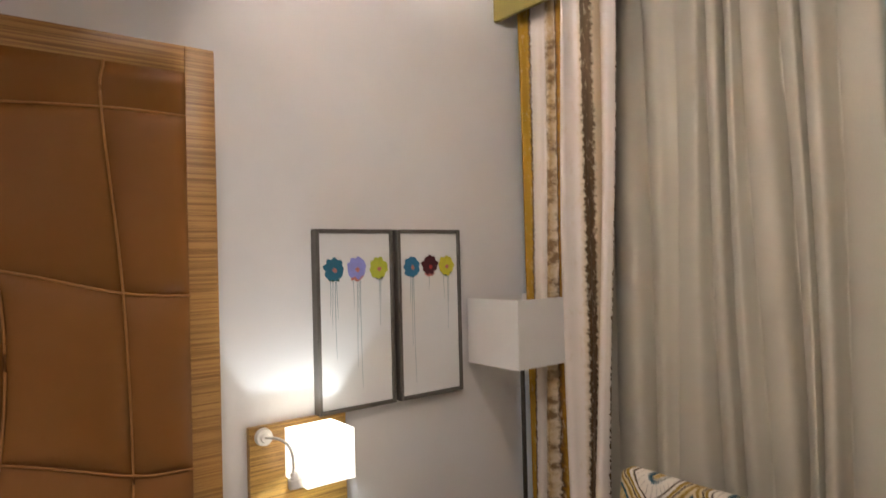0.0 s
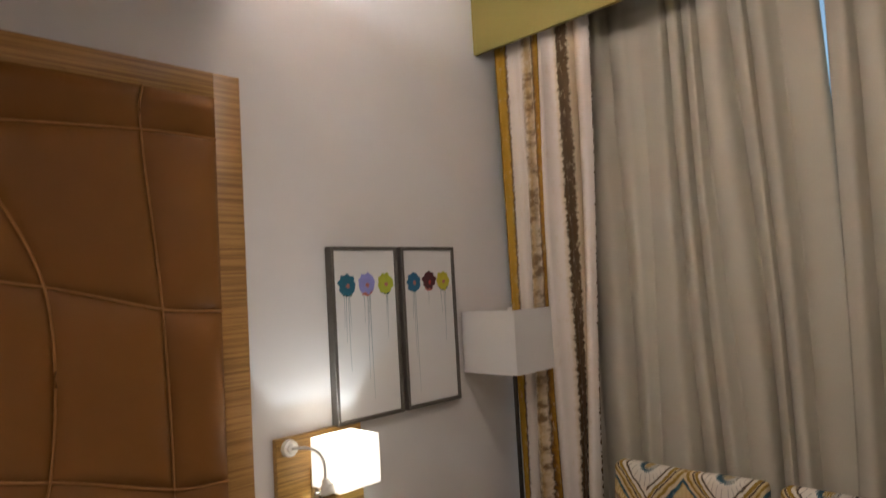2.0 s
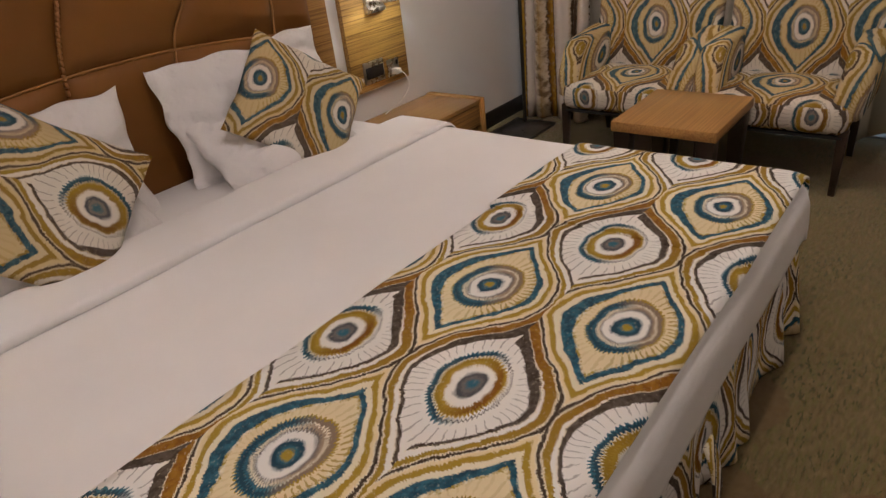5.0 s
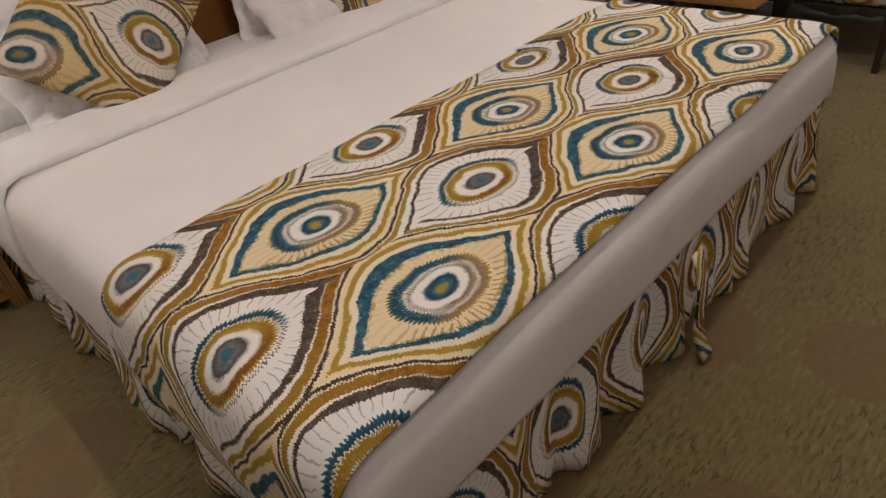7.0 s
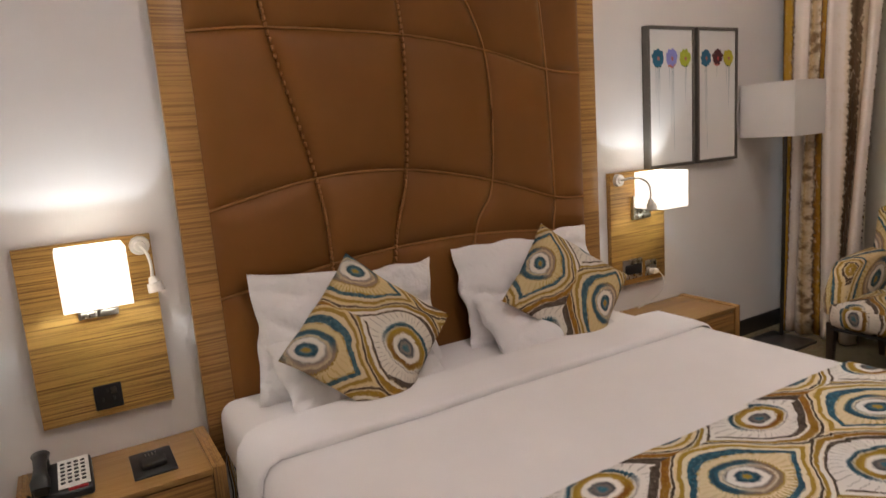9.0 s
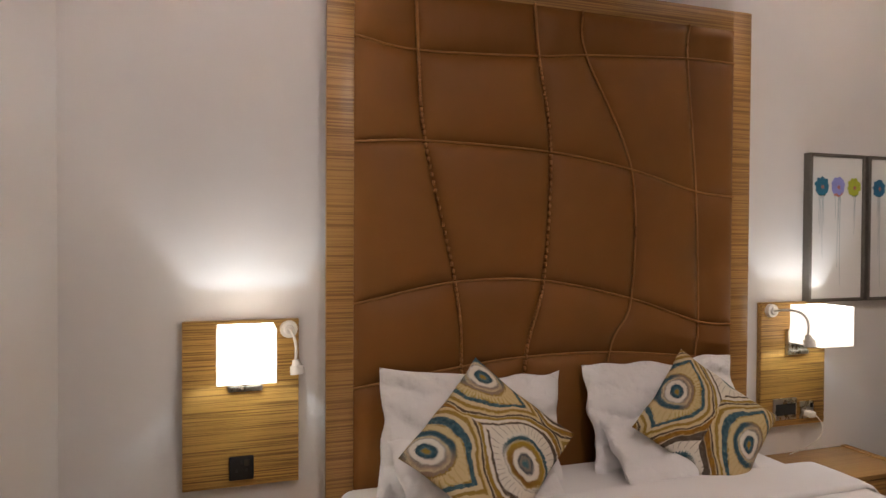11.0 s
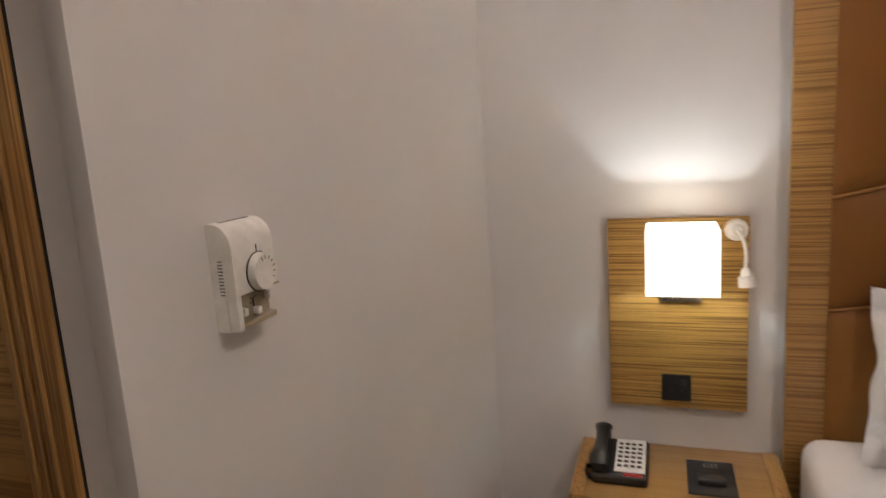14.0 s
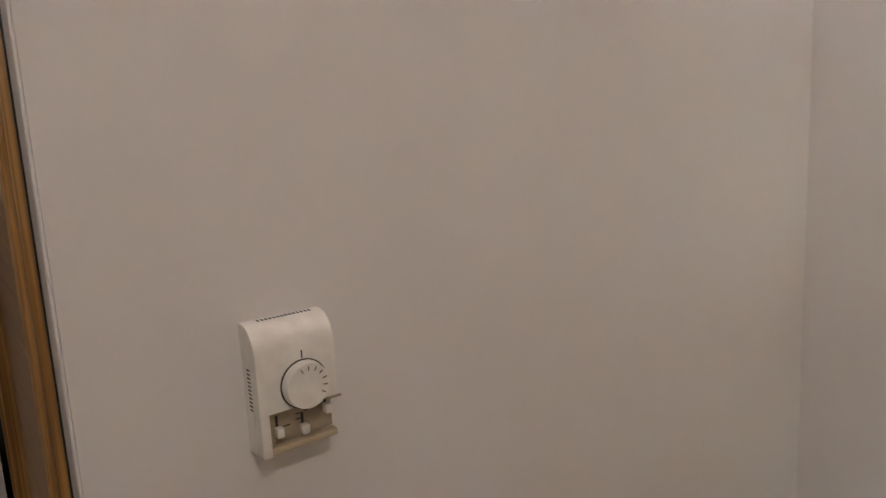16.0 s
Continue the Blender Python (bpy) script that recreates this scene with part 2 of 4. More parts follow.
def stripes(name):
    """Printed drape cloth with long uneven stripes."""
    g = Graph(name)
    uv = g.coord("UV")
    sep = g.node("ShaderNodeSeparateXYZ")
    g.plug(sep.inputs[0], uv)
    n = g.noise(g.mapped(uv, (12, 22, 1)), 1.6, 3, 0.65)
    slow = g.noise(g.mapped(uv, (3, 2, 1)), 1.0, 2)
    u = g.math("ADD", g.math("MULTIPLY_ADD", n, 0.075, sep.outputs[0]), g.math("MULTIPLY", slow, 0.03))
    f = g.math("FRACT", g.math("DIVIDE", g.math("SUBTRACT", u, 0.052), 1.16))
    white, pale, tan = (0.80, 0.72, 0.65), (0.68, 0.57, 0.42), (0.64, 0.51, 0.35)
    ochre, gold, brown = (0.25, 0.112, 0.010), (0.40, 0.225, 0.022), (0.085, 0.048, 0.020)
    col = g.ramp(f, ((0.0, brown), (0.03, gold), (0.10, gold), (0.12, brown), (0.145, white), (0.30, white), (0.33, pale), (0.36, (0.46, 0.30, 0.13)), (0.42, pale), (0.435, brown), (0.455, ochre), (0.49, gold),
                     (0.51, brown), (0.53, white), (0.67, white), (0.70, pale), (0.715, brown), (0.80, brown), (0.815, pale), (0.85, tan), (0.94, white)), "LINEAR")
    # a column of brown brush dabs, and fainter ones over the rest
    dab = g.noise(g.mapped(uv, (6, 15, 1)), 1.0, 3, 0.6)
    column = g.ramp(f, ((0.29, (0, 0, 0)), (0.34, (1, 1, 1)), (0.42, (1, 1, 1)), (0.44, (0, 0, 0))))
    col = g.mix(g.mix(1.0, g.ramp(dab, ((0.46, (0, 0, 0)), (0.62, (0.85, 0.85, 0.85)))), column, "MULTIPLY"), col, (0.135, 0.070, 0.022))
    faint = g.noise(g.mapped(uv, (20, 14, 1)), 1.0, 3, 0.7)
    col = g.mix(g.ramp(faint, ((0.56, (0, 0, 0)), (0.68, (0.35, 0.35, 0.35)))), col, pale)
    return g.finish(col, 0.8, 0, 0.2, 0.0)


def cloth(name, colour, wrinkle=0.35, weave=700.0, rough=0.85, distance=0.02, scale=5.0):
    g = Graph(name)
    co = g.coord()
    a = g.noise(co, scale, 3, 0.5)
    b = g.noise(co, weave, 1)
    tint = g.noise(co, 3.0, 3)
    h = g.math("MULTIPLY_ADD", b, 0.02, a)
    g.bump(h, wrinkle, distance)
    col = g.ramp(tint, ((0.3, tuple(c * 0.95 for c in colour)), (0.7, colour)))
    return g.finish(col, rough, 0, 0.25, 0.1)


def carpet_material():
    g = Graph("carpet")
    co = g.coord()
    streak = g.noise(g.mapped(co, (26.0, 95.0, 1.0), (0, 0, radians(28))), 1.0, 3, 0.7)
    pile = g.noise(co, 420.0, 2)
    vor = g.node("ShaderNodeTexVoronoi")
    g.plug(vor.inputs["Vector"], g.mapped(co, (1, 1, 0.001)))
    vor.inputs["Scale"].default_value = 2.3
    vor.inputs["Randomness"].default_value = 0.55
    wob = g.math("MULTIPLY_ADD", g.noise(co, 30.0, 2), 0.06, vor.outputs["Distance"])
    disc = g.math("LESS_THAN", wob, 0.40)
    patch = g.ramp(g.noise(g.mapped(co, (1, 1, 0.001)), 3.4, 2), ((0.42, (0, 0, 0)), (0.56, (1, 1, 1))))
    ground = g.ramp(g.noise(g.mapped(co, (24.0, 90.0, 1.0), (0, 0, radians(28))), 1.0, 3), ((0.3, (0.160, 0.110, 0.043)), (0.7, (0.285, 0.203, 0.090))))
    green = g.noise(g.mapped(co, (24.0, 88.0, 1.0), (0.3, 0.1, radians(28))), 1.0, 2, 0.6)
    ground = g.mix(g.ramp(green, ((0.52, (0, 0, 0)), (0.57, (0.75, 0.75, 0.75)))), ground, (0.185, 0.160, 0.050))
    dash = g.ramp(streak, ((0.555, (0, 0, 0)), (0.585, (1, 1, 1))))
    field = g.mix(g.mix(1.0, dash, patch, "MULTIPLY"), ground, (0.088, 0.084, 0.026))
    plainc = g.ramp(g.noise(co, 60.0, 3), ((0.3, (0.170, 0.108, 0.045)), (0.7, (0.225, 0.146, 0.063))))
    col = g.mix(disc, field, plainc)
    col = g.mix(g.math("MULTIPLY", pile, 0.45), col, (0.045, 0.036, 0.016))
    g.bump(pile, 0.6, 0.006)
    return g.finish(col, 0.95, 0, 0.1, 0.2)


def leather_material():
    g = Graph("brown_leather")
    co = g.coord()
    big = g.noise(co, 2.2, 3)
    vor = g.node("ShaderNodeTexVoronoi")
    g.plug(vor.inputs["Vector"], co)
    vor.inputs["Scale"].default_value = 320.0
    crease = g.noise(co, 14.0, 4, 0.6)
    h = g.math("MULTIPLY_ADD", crease, 0.8, g.math("MULTIPLY", vor.outputs["Distance"], 0.25))
    g.bump(h, 0.22, 0.004)
    col = g.ramp(big, ((0.3, (0.180, 0.068, 0.0115)), (0.7, (0.215, 0.085, 0.0155))))
    return g.finish(col, g.math("MULTIPLY_ADD", crease, 0.15, 0.46), 0, 0.28)


def curtain_material(name, colour, through_light=0.12):
    g = Graph(name)
    uv = g.coord("UV")
    n = g.noise(g.mapped(uv, (260, 40, 1)), 1.0, 2)
    col = g.ramp(n, ((0.3, tuple(c * 0.97 for c in colour)), (0.7, colour)))
    g.finish(col, 0.85, 0, 0.2, 0.1)
    tr = g.node("ShaderNodeBsdfTranslucent")
    g.plug(tr.inputs[0], col)
    mix = g.node("ShaderNodeMixShader")
    mix.inputs[0].default_value = through_light
    g.tree.links.new(g.shader.outputs[0], mix.inputs[1])
    g.tree.links.new(tr.outputs[0], mix.inputs[2])
    g.tree.links.new(mix.outputs[0], g.output.inputs["Surface"])
    return g.material


def glowing(name, colour, strength, emit=WARM):
    g = Graph(name)
    g.finish(colour, 0.6)
    g.shader.inputs["Emission Color"].default_value = (*emit, 1)
    g.shader.inputs["Emission Strength"].default_value = strength
    return g.material


def glass_material():
    g = Graph("window_glass")
    g.finish((0.9, 0.95, 0.96), 0.02)
    g.shader.inputs["Transmission Weight"].default_value = 1.0
    g.shader.inputs["IOR"].default_value = 1.1
    return g.material


WALL = paint("wall_paint", (0.755, 0.722, 0.70), 0.62, 0.03, 0.10, 140.0)
WALL_W = paint("ceiling_paint", (0.86, 0.85, 0.84), 0.7, 0.02, 0.05)
WOOD_X = zebrano("zebrano_veneer_across", "x")
WOOD_Z = zebrano("zebrano_veneer_upright", "z")
WOOD_Y = zebrano("zebrano_veneer_deep", "y")
WOOD_TOP = zebrano("zebrano_veneer_top", "x", (0.40, 0.225, 0.080), (0.33, 0.18, 0.060), 0.22, 0.6)
WOOD_PANEL = zebrano("zebrano_lamp_panel", "x", (0.54, 0.315, 0.085), (0.150, 0.066, 0.015), 0.35, 1.6)
CANOPY_WOOD = zebrano("canopy_veneer", "x", (0.36, 0.19, 0.070), (0.27, 0.135, 0.045), 0.45, 0.6)
LEATHER = leather_material()
STITCH = plain("seam_thread", (0.36, 0.155, 0.042), 0.65)
EYE = ogee("eye_print_cloth")
EYE_LINEN = ogee("eye_print_linen", True)
DRAPE = stripes("striped_drape_cloth")
SHEER = curtain_material("greige_curtain_cloth", (0.61, 0.556, 0.45))
MUSTARD = paint("mustard_cloth", (0.185, 0.146, 0.034), 0.7, 0.05, 0.2, 300.0)
LINEN = cloth("white_bed_linen", (0.92, 0.895, 0.885), 0.35, 700.0, 0.85, 0.012, 4.0)
PILLOW = cloth("white_pillow_cotton", (0.90, 0.87, 0.86), 0.9, 700.0, 0.85, 0.04, 9.0)
CARPET = carpet_material()
DARK_BASE = plain("dark_skirting", (0.020, 0.016, 0.013), 0.4)
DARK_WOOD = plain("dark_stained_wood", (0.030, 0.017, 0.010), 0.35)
BLACK = plain("black_plastic", (0.012, 0.012, 0.013), 0.35)
BLACK_LEATHER = plain("black_leather", (0.016, 0.014, 0.014), 0.5)
WHITE_PL = plain("ivory_plastic", (0.84, 0.81, 0.75), 0.38)
BEIGE_PL = plain("beige_plastic", (0.40, 0.325, 0.225), 0.45)
WHITE_CARD = plain("white_card", (0.75, 0.73, 0.70), 0.6)
CHROME = plain("satin_chrome", (0.62, 0.60, 0.58), 0.28, 1.0)
STEEL_DARK = plain("dark_metal", (0.085, 0.075, 0.065), 0.35, 0.9)
TAUPE_FR = plain("taupe_frame", (0.105, 0.090, 0.075), 0.45)
CANVAS = paint("white_canvas", (0.76, 0.74, 0.72), 0.8, 0.02, 0.3, 500.0)
SHADE_OFF = cloth("white_shade_cloth", (0.76, 0.73, 0.70), 0.1, 900.0)
SHADE_ON = glowing("lit_shade", (0.85, 0.82, 0.75), SHADE_E, (1.0, 0.92, 0.80))
COVE = glowing("cove_strip", (0.9, 0.9, 0.9), COVE_E, (1.0, 0.95, 0.95))
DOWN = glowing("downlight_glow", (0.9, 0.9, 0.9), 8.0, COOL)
GLASS = glass_material()
ALU = plain("grey_aluminium", (0.35, 0.35, 0.36), 0.4, 0.8)
RED = plain("red_plastic", (0.45, 0.02, 0.02), 0.4)
INK = plain("dark_print", (0.03, 0.03, 0.03), 0.6)
PAPER_GREY = plain("grey_print", (0.42, 0.43, 0.43), 0.7)


# ---- mesh helpers ----
ORIGIN = {}


def box(bm, lo, hi, r=0.0, seg=2):
    c = [(a + b) / 2 for a, b in zip(lo, hi)]
    d = [abs(b - a) for a, b in zip(lo, hi)]
    made = bmesh.ops.create_cube(bm, size=1.0, matrix=Matrix.Translation(c) @ Matrix.Diagonal((*d, 1)))
    if r:
        edges = list({e for v in made["verts"] for e in v.link_edges})
        bmesh.ops.bevel(bm, geom=edges, offset=min(r, 0.49 * min(d)), segments=seg, profile=0.5, affect="EDGES")
    return bm


def rod(bm, a, b, r1, r2=None, seg=16):
    a, b = Vector(a), Vector(b)
    m = Matrix.Translation((a + b) / 2) @ (b - a).to_track_quat("Z", "Y").to_matrix().to_4x4()
    bmesh.ops.create_cone(bm, cap_ends=True, segments=seg, radius1=r1, radius2=r1 if r2 is None else r2, depth=(b - a).length, matrix=m)
    return bm


def tube(bm, pts, r, seg=8):
    rings = []
    pts = [Vector(p) for p in pts]
    for i, p in enumerate(pts):
        d = (pts[min(i + 1, len(pts) - 1)] - pts[max(i - 1, 0)]).normalized()
        q = d.to_track_quat("Z", "Y")
        rings.append([bm.verts.new(p + q @ Vector((r * math.cos(a), r * math.sin(a), 0))) for a in [2 * math.pi * k / seg for k in range(seg)]])
    for a, b in zip(rings, rings[1:]):
        for k in range(seg):
            bm.faces.new((a[k], a[(k + 1) % seg], b[(k + 1) % seg], b[k]))
    bm.faces.new(rings[0][::-1])
    bm.faces.new(rings[-1])
    return bm


def grid(bm, nu, nv, fn, uvfn=None):
    """A sheet of nu by nv cells; fn(u, v) gives places for u and v from 0 to 1."""
    vs = [[bm.verts.new(fn(i / nu, j / nv)) for j in range(nv + 1)] for i in range(nu + 1)]
    layer = bm.loops.layers.uv.verify() if uvfn else None
    for i in range(nu):
        for j in range(nv):
            f = bm.faces.new((vs[i][j], vs[i + 1][j], vs[i + 1][j + 1], vs[i][j + 1]))
            if uvfn:
                for loop, (a, b) in zip(f.loops, ((i, j), (i + 1, j), (i + 1, j + 1), (i, j + 1))):
                    loop[layer].uv = uvfn(a / nu, b / nv)
    return bm


def set_uv(bm, fn):
    layer = bm.loops.layers.uv.verify()
    for f in bm.faces:
        for loop in f.loops:
            loop[layer].uv = fn(loop.vert.co, f.normal)
    return bm


def shell(bm, x0, x1, y0, y1, z0, z1, th):
    """An open-ended square tube with a wall thickness."""
    rings = []
    for d, z in ((0, z0), (0, z1), (th, z1), (th, z0)):
        rings.append([bm.verts.new(p) for p in ((x0 + d, y0 + d, z), (x1 - d, y0 + d, z), (x1 - d, y1 - d, z), (x0 + d, y1 - d, z))])
    for a, b in zip(rings, rings[1:] + rings[:1]):
        for k in range(4):
            bm.faces.new((a[k], a[(k + 1) % 4], b[(k + 1) % 4], b[k]))
    return bm


def thing(name, place, label, category, group="", kind=""):
    ob = new(name)
    ob.empty_display_size = 0.1
    ob.location = place
    ORIGIN[ob] = Vector(place)
    return tagged(ob, label, category, group, kind)


def part(name, bm, material, parent=None, label="", smooth=40, solid=0.0, normals=True):
    me = bpy.data.meshes.new(name)
    if normals:
        bmesh.ops.recalc_face_normals(bm, faces=bm.faces)
    bm.to_mesh(me)
    bm.free()
    me.materials.append(material)
    ob = new(name, me)
    if parent is not None:
        ORIGIN[ob] = ORIGIN[parent]
        me.transform(Matrix.Translation(-ORIGIN[ob]))
        ob.parent = parent
    else:
        ORIGIN[ob] = Vector((0, 0, 0))
    if smooth:
        me.polygons.foreach_set("use_smooth", [True] * len(me.polygons))
        me.set_sharp_from_angle(angle=radians(smooth))
    if solid:
        mod = ob.modifiers.new("thickness", "SOLIDIFY")
        mod.thickness, mod.offset = solid, 0
    return tagged(ob, label)


def nb():
    return bmesh.new()


def single(name, bm, material, label, category, group="", kind="", smooth=40, solid=0.0):
    return tagged(part(name, bm, material, None, "", smooth, solid), label, category, group, kind)


def wall(name, lo, hi, material=None, label="warm off-white painted plaster wall"):
    return single(name, box(nb(), lo, hi), material or WALL, label, "wall", kind="structure", smooth=0)


# ---- the room ----
XL, XW, YS = 0.68, 5.62, -4.4
XC, YC = -1.5, -1.60
single("floor", box(nb(), (XC - 0.2, YS - 0.2, -0.12), (XW + 0.2, 0.15, 0.0)), CARPET, "olive and brown carpet with streaks and round patches", "floor", kind="structure", smooth=0)
single("ceiling", box(nb(), (XC - 0.2, YS - 0.2, CEIL), (XW + 0.2, 0.15, CEIL + 0.12)), WALL_W, "smooth white painted ceiling", "ceiling", kind="structure", smooth=0)
wall("wall_north", (XL, 0.0, 0.0), (XW, 0.15, CEIL))
wall("wall_south", (XC, YS - 0.15, 0.0), (XW, YS, CEIL))
wall("wall_corridor_end", (XC - 0.15, YS, 0.0), (XC, YC, CEIL))
# short wall with the thermostat, and the corridor wall in line with its end
wall("wall_west", (XL - 0.08, YC, 0.0), (XL, 0.15, CEIL))
wall("wall_corridor", (XC, YC + 0.06, 0.0), (-0.42, YC + 0.18, CEIL))
wall("wall_over_door", (-0.42, YC + 0.06, 2.12), (XL - 0.08, YC + 0.18, CEIL))
# window wall with one wide opening
WY0, WY1, WZ0, WZ1 = -3.7, -0.55, 0.02, 3.22
wall("wall_east_low", (XW, YS, 0.0), (XW + 0.15, 0.15, WZ0))
wall("wall_east_high", (XW, YS, WZ1), (XW + 0.15, 0.15, CEIL))
wall("wall_east_side", (XW, WY1, WZ0), (XW + 0.15, 0.15, WZ1))
wall("wall_east_far", (XW, YS, WZ0), (XW + 0.15, WY0, WZ1))

win = thing("window_1", (XW + 0.07, -2.1, WZ0), "wide aluminium window behind the closed curtains", "window", kind="structure")
bm = nb()
for y0, y1, z0, z1 in ((WY0, WY1, WZ0, WZ0 + 0.05), (WY0, WY1, WZ1 - 0.05, WZ1), (WY0, WY0 + 0.05, WZ0, WZ1), (WY1 - 0.05, WY1, WZ0, WZ1), (-2.15, -2.1, WZ0, WZ1)):
    box(bm, (XW + 0.04, y0, z0), (XW + 0.10, y1, z1), 0.004)
part("window_frame", bm, ALU, win)
for y0, y1 in ((WY0 + 0.05, -2.15), (-2.1, WY1 - 0.05)):
    p = part("pane", box(nb(), (XW + 0.066, y0, WZ0 + 0.05), (XW + 0.074, y1, WZ1 - 0.05)), GLASS, win)
    p.visible_shadow = False


# unseen slab, added to bounce blue skylight towards the curtain hem
single("ground", box(nb(), (XW + 0.16, -6.0, -0.14), (XW + 2.4, 1.5, -0.04)), plain("pale_bounce_slab", (0.55, 0.55, 0.54), 0.8), "unseen pale slab outside the window, added to bounce skylight", "ground", kind="structure", smooth=0)


def skirting(name, lo, hi):
    single(name, box(nb(), lo, hi, 0.004), DARK_BASE, "dark brown wooden skirting board", "skirting board", kind="structure")


skirting("baseboard_north_left", (XL + 0.014, -0.014, 0.0), (1.60, -0.001, 0.105))
skirting("baseboard_north_right", (3.63, -0.014, 0.0), (XW, -0.001, 0.105))
skirting("baseboard_west", (XL + 0.001, YC, 0.0), (XL + 0.014, -0.001, 0.105))

# pale strip on the floor between the curtains and the glass, added to reflect daylight at the hem
single("daylight_reflector", box(nb(), (5.44, WY0, 0.0005), (XW - 0.001, WY1, 0.014), 0.003), plain("pale_reflector", (0.55, 0.55, 0.54), 0.25), "unseen pale polished strip below the window, added to reflect daylight", "window sill", kind="structure")

# corner bead on the free end of the short wall
single("trim", box(nb(), (XL - 0.030, YC - 0.004, 0.0), (XL + 0.002, YC - 0.0005, CEIL - 0.002), 0.002), WALL, "pale plaster corner bead on the wall end", "trim", kind="structure")

# wooden door set back beside the short wall
door = thing("door_1", (0.05, YC, 0.0), "closed zebrano-veneer door in a grooved wooden frame", "door", kind="structure")
for x0, x1 in ((0.520, 0.5965), (-0.41, -0.347)):
    jamb = box(nb(), (x0, YC - 0.012, 0.0), (x1, YC + 0.16, 2.10), 0.003)
    for k in range(3):
        gx = x0 + 0.014 + k * 0.016
        box(jamb, (gx, YC - 0.017, 0.0), (gx + 0.009, YC - 0.010, 2.10), 0.002, 1)
    part("door_frame", jamb, WOOD_Z, door)
part("door_frame", box(nb(), (-0.347, YC - 0.012, 2.04), (0.520, YC + 0.16, 2.10), 0.003), WOOD_X, door)
part("door_leaf", box(nb(), (-0.343, YC + 0.012, 0.006), (0.517, YC + 0.052, 2.035), 0.003), WOOD_X, door)
single("shadow_gap", box(nb(), (0.597, YC - 0.002, 0.0), (0.599, YC + 0.15, 2.12)), BLACK, "black joint between door frame and wall", "trim", kind="structure")

# canopy over the bed, with its cove of light
CX0, CX1, CZ, CY = 1.62, 3.61, 2.995, -2.3
can = thing("bed_canopy", (2.6, -1.1, CZ), "brown wooden ceiling canopy over the bed with hidden light", "ceiling canopy", kind="structure")
part("canopy_board", box(nb(), (CX0, CY, CZ), (CX1, -0.001, CZ + 0.035), 0.003), CANOPY_WOOD, can)
part("canopy_core", box(nb(), (CX0 + 0.25, CY + 0.25, CZ + 0.0355), (CX1 - 0.25, -0.001, CEIL - 0.001)), WALL_W, can, smooth=0)
part("light_strip", box(nb(), (CX1 - 0.130, CY + 0.1, CZ + 0.036), (CX1 - 0.100, -0.06, CZ + 0.048)), COVE, can, "lit white strip")
part("light_strip", box(nb(), (CX0 + 0.100, CY + 0.1, CZ + 0.036), (CX0 + 0.130, -0.06, CZ + 0.048)), COVE, can, "lit white strip")

# housings of the unseen lamps; the first three only carry added fill
for dx, dy, dz, watts in UNSEEN_DOWNLIGHTS:
    dl = thing("downlight", (dx, dy, dz), "small round unseen ceiling downlight, lit, with white rim", "ceiling light", "ceiling downlights")
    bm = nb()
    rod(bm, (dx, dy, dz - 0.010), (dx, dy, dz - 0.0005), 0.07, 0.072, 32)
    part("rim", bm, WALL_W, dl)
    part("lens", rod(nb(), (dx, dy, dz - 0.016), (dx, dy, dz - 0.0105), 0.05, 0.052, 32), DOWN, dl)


# ---- headboard ----
HX0, HX1, HZ = 1.60, 3.624, 2.55
IX0, IX1, IZ = 1.706, 3.520, 2.455
hb = thing("headboard", (2.61, -0.03, 0.0), "tall brown padded leather headboard in a striped zebrano frame", "headboard")
part("backing", box(nb(), (HX0 + 0.01, -0.028, 0.0), (HX1 - 0.01, -0.001, HZ - 0.01)), DARK_WOOD, hb)
part("frame_side", box(nb(), (HX0, -0.060, 0.0), (IX0, -0.0285, HZ), 0.002), WOOD_X, hb)
part("frame_side", box(nb(), (IX1, -0.060, 0.0), (HX1, -0.0285, HZ), 0.002), WOOD_X, hb)
part("frame_top", box(nb(), (IX0 + 0.0005, -0.060, IZ), (IX1 - 0.0005, -0.0285, HZ), 0.002), WOOD_X, hb)

# the wandering seams: x of each upright seam and z of each cross seam where they meet
SEAM_X = ((IX0, 2.13, 2.40, 2.78, 3.30, IX1), (IX0, 2.15, 2.44, 2.85, 3.31, IX1), (IX0, 2.12, 2.52, 2.96, 3.325, IX1),
          (IX0, 1.99, 2.55, 2.955, 3.305, IX1), (IX0, 1.96, 2.49, 2.72, 3.25, IX1), (IX0, 1.95, 2.47, 2.70, 3.26, IX1))
SEAM_Z = ((0.40,) * 6, (0.88, 0.94, 0.965, 0.965, 0.92, 0.88), (1.21, 1.288, 1.288, 1.20, 1.085, 1.065),
          (1.84, 1.857, 1.838, 1.778, 1.69, 1.67), (2.25, 2.215, 2.24, 2.265, 2.30, 2.30), (IZ,) * 6)


def spline(p, t):
    i = min(int(t), len(p) - 2)
    f = t - i
    a, b = p[i], p[i + 1]
    m0 = (p[i + 1] - p[i - 1]) / 2 if i else b - a
    m1 = (p[i + 2] - p[i]) / 2 if i + 2 < len(p) else b - a
    return (2 * f ** 3 - 3 * f * f + 1) * a + (f ** 3 - 2 * f * f + f) * m0 + (3 * f * f - 2 * f ** 3) * b + (f ** 3 - f * f) * m1


def seam_at(col, row):
    return (spline([spline(r, col) for r in SEAM_X], row), spline([spline(r, col) for r in SEAM_Z], row))


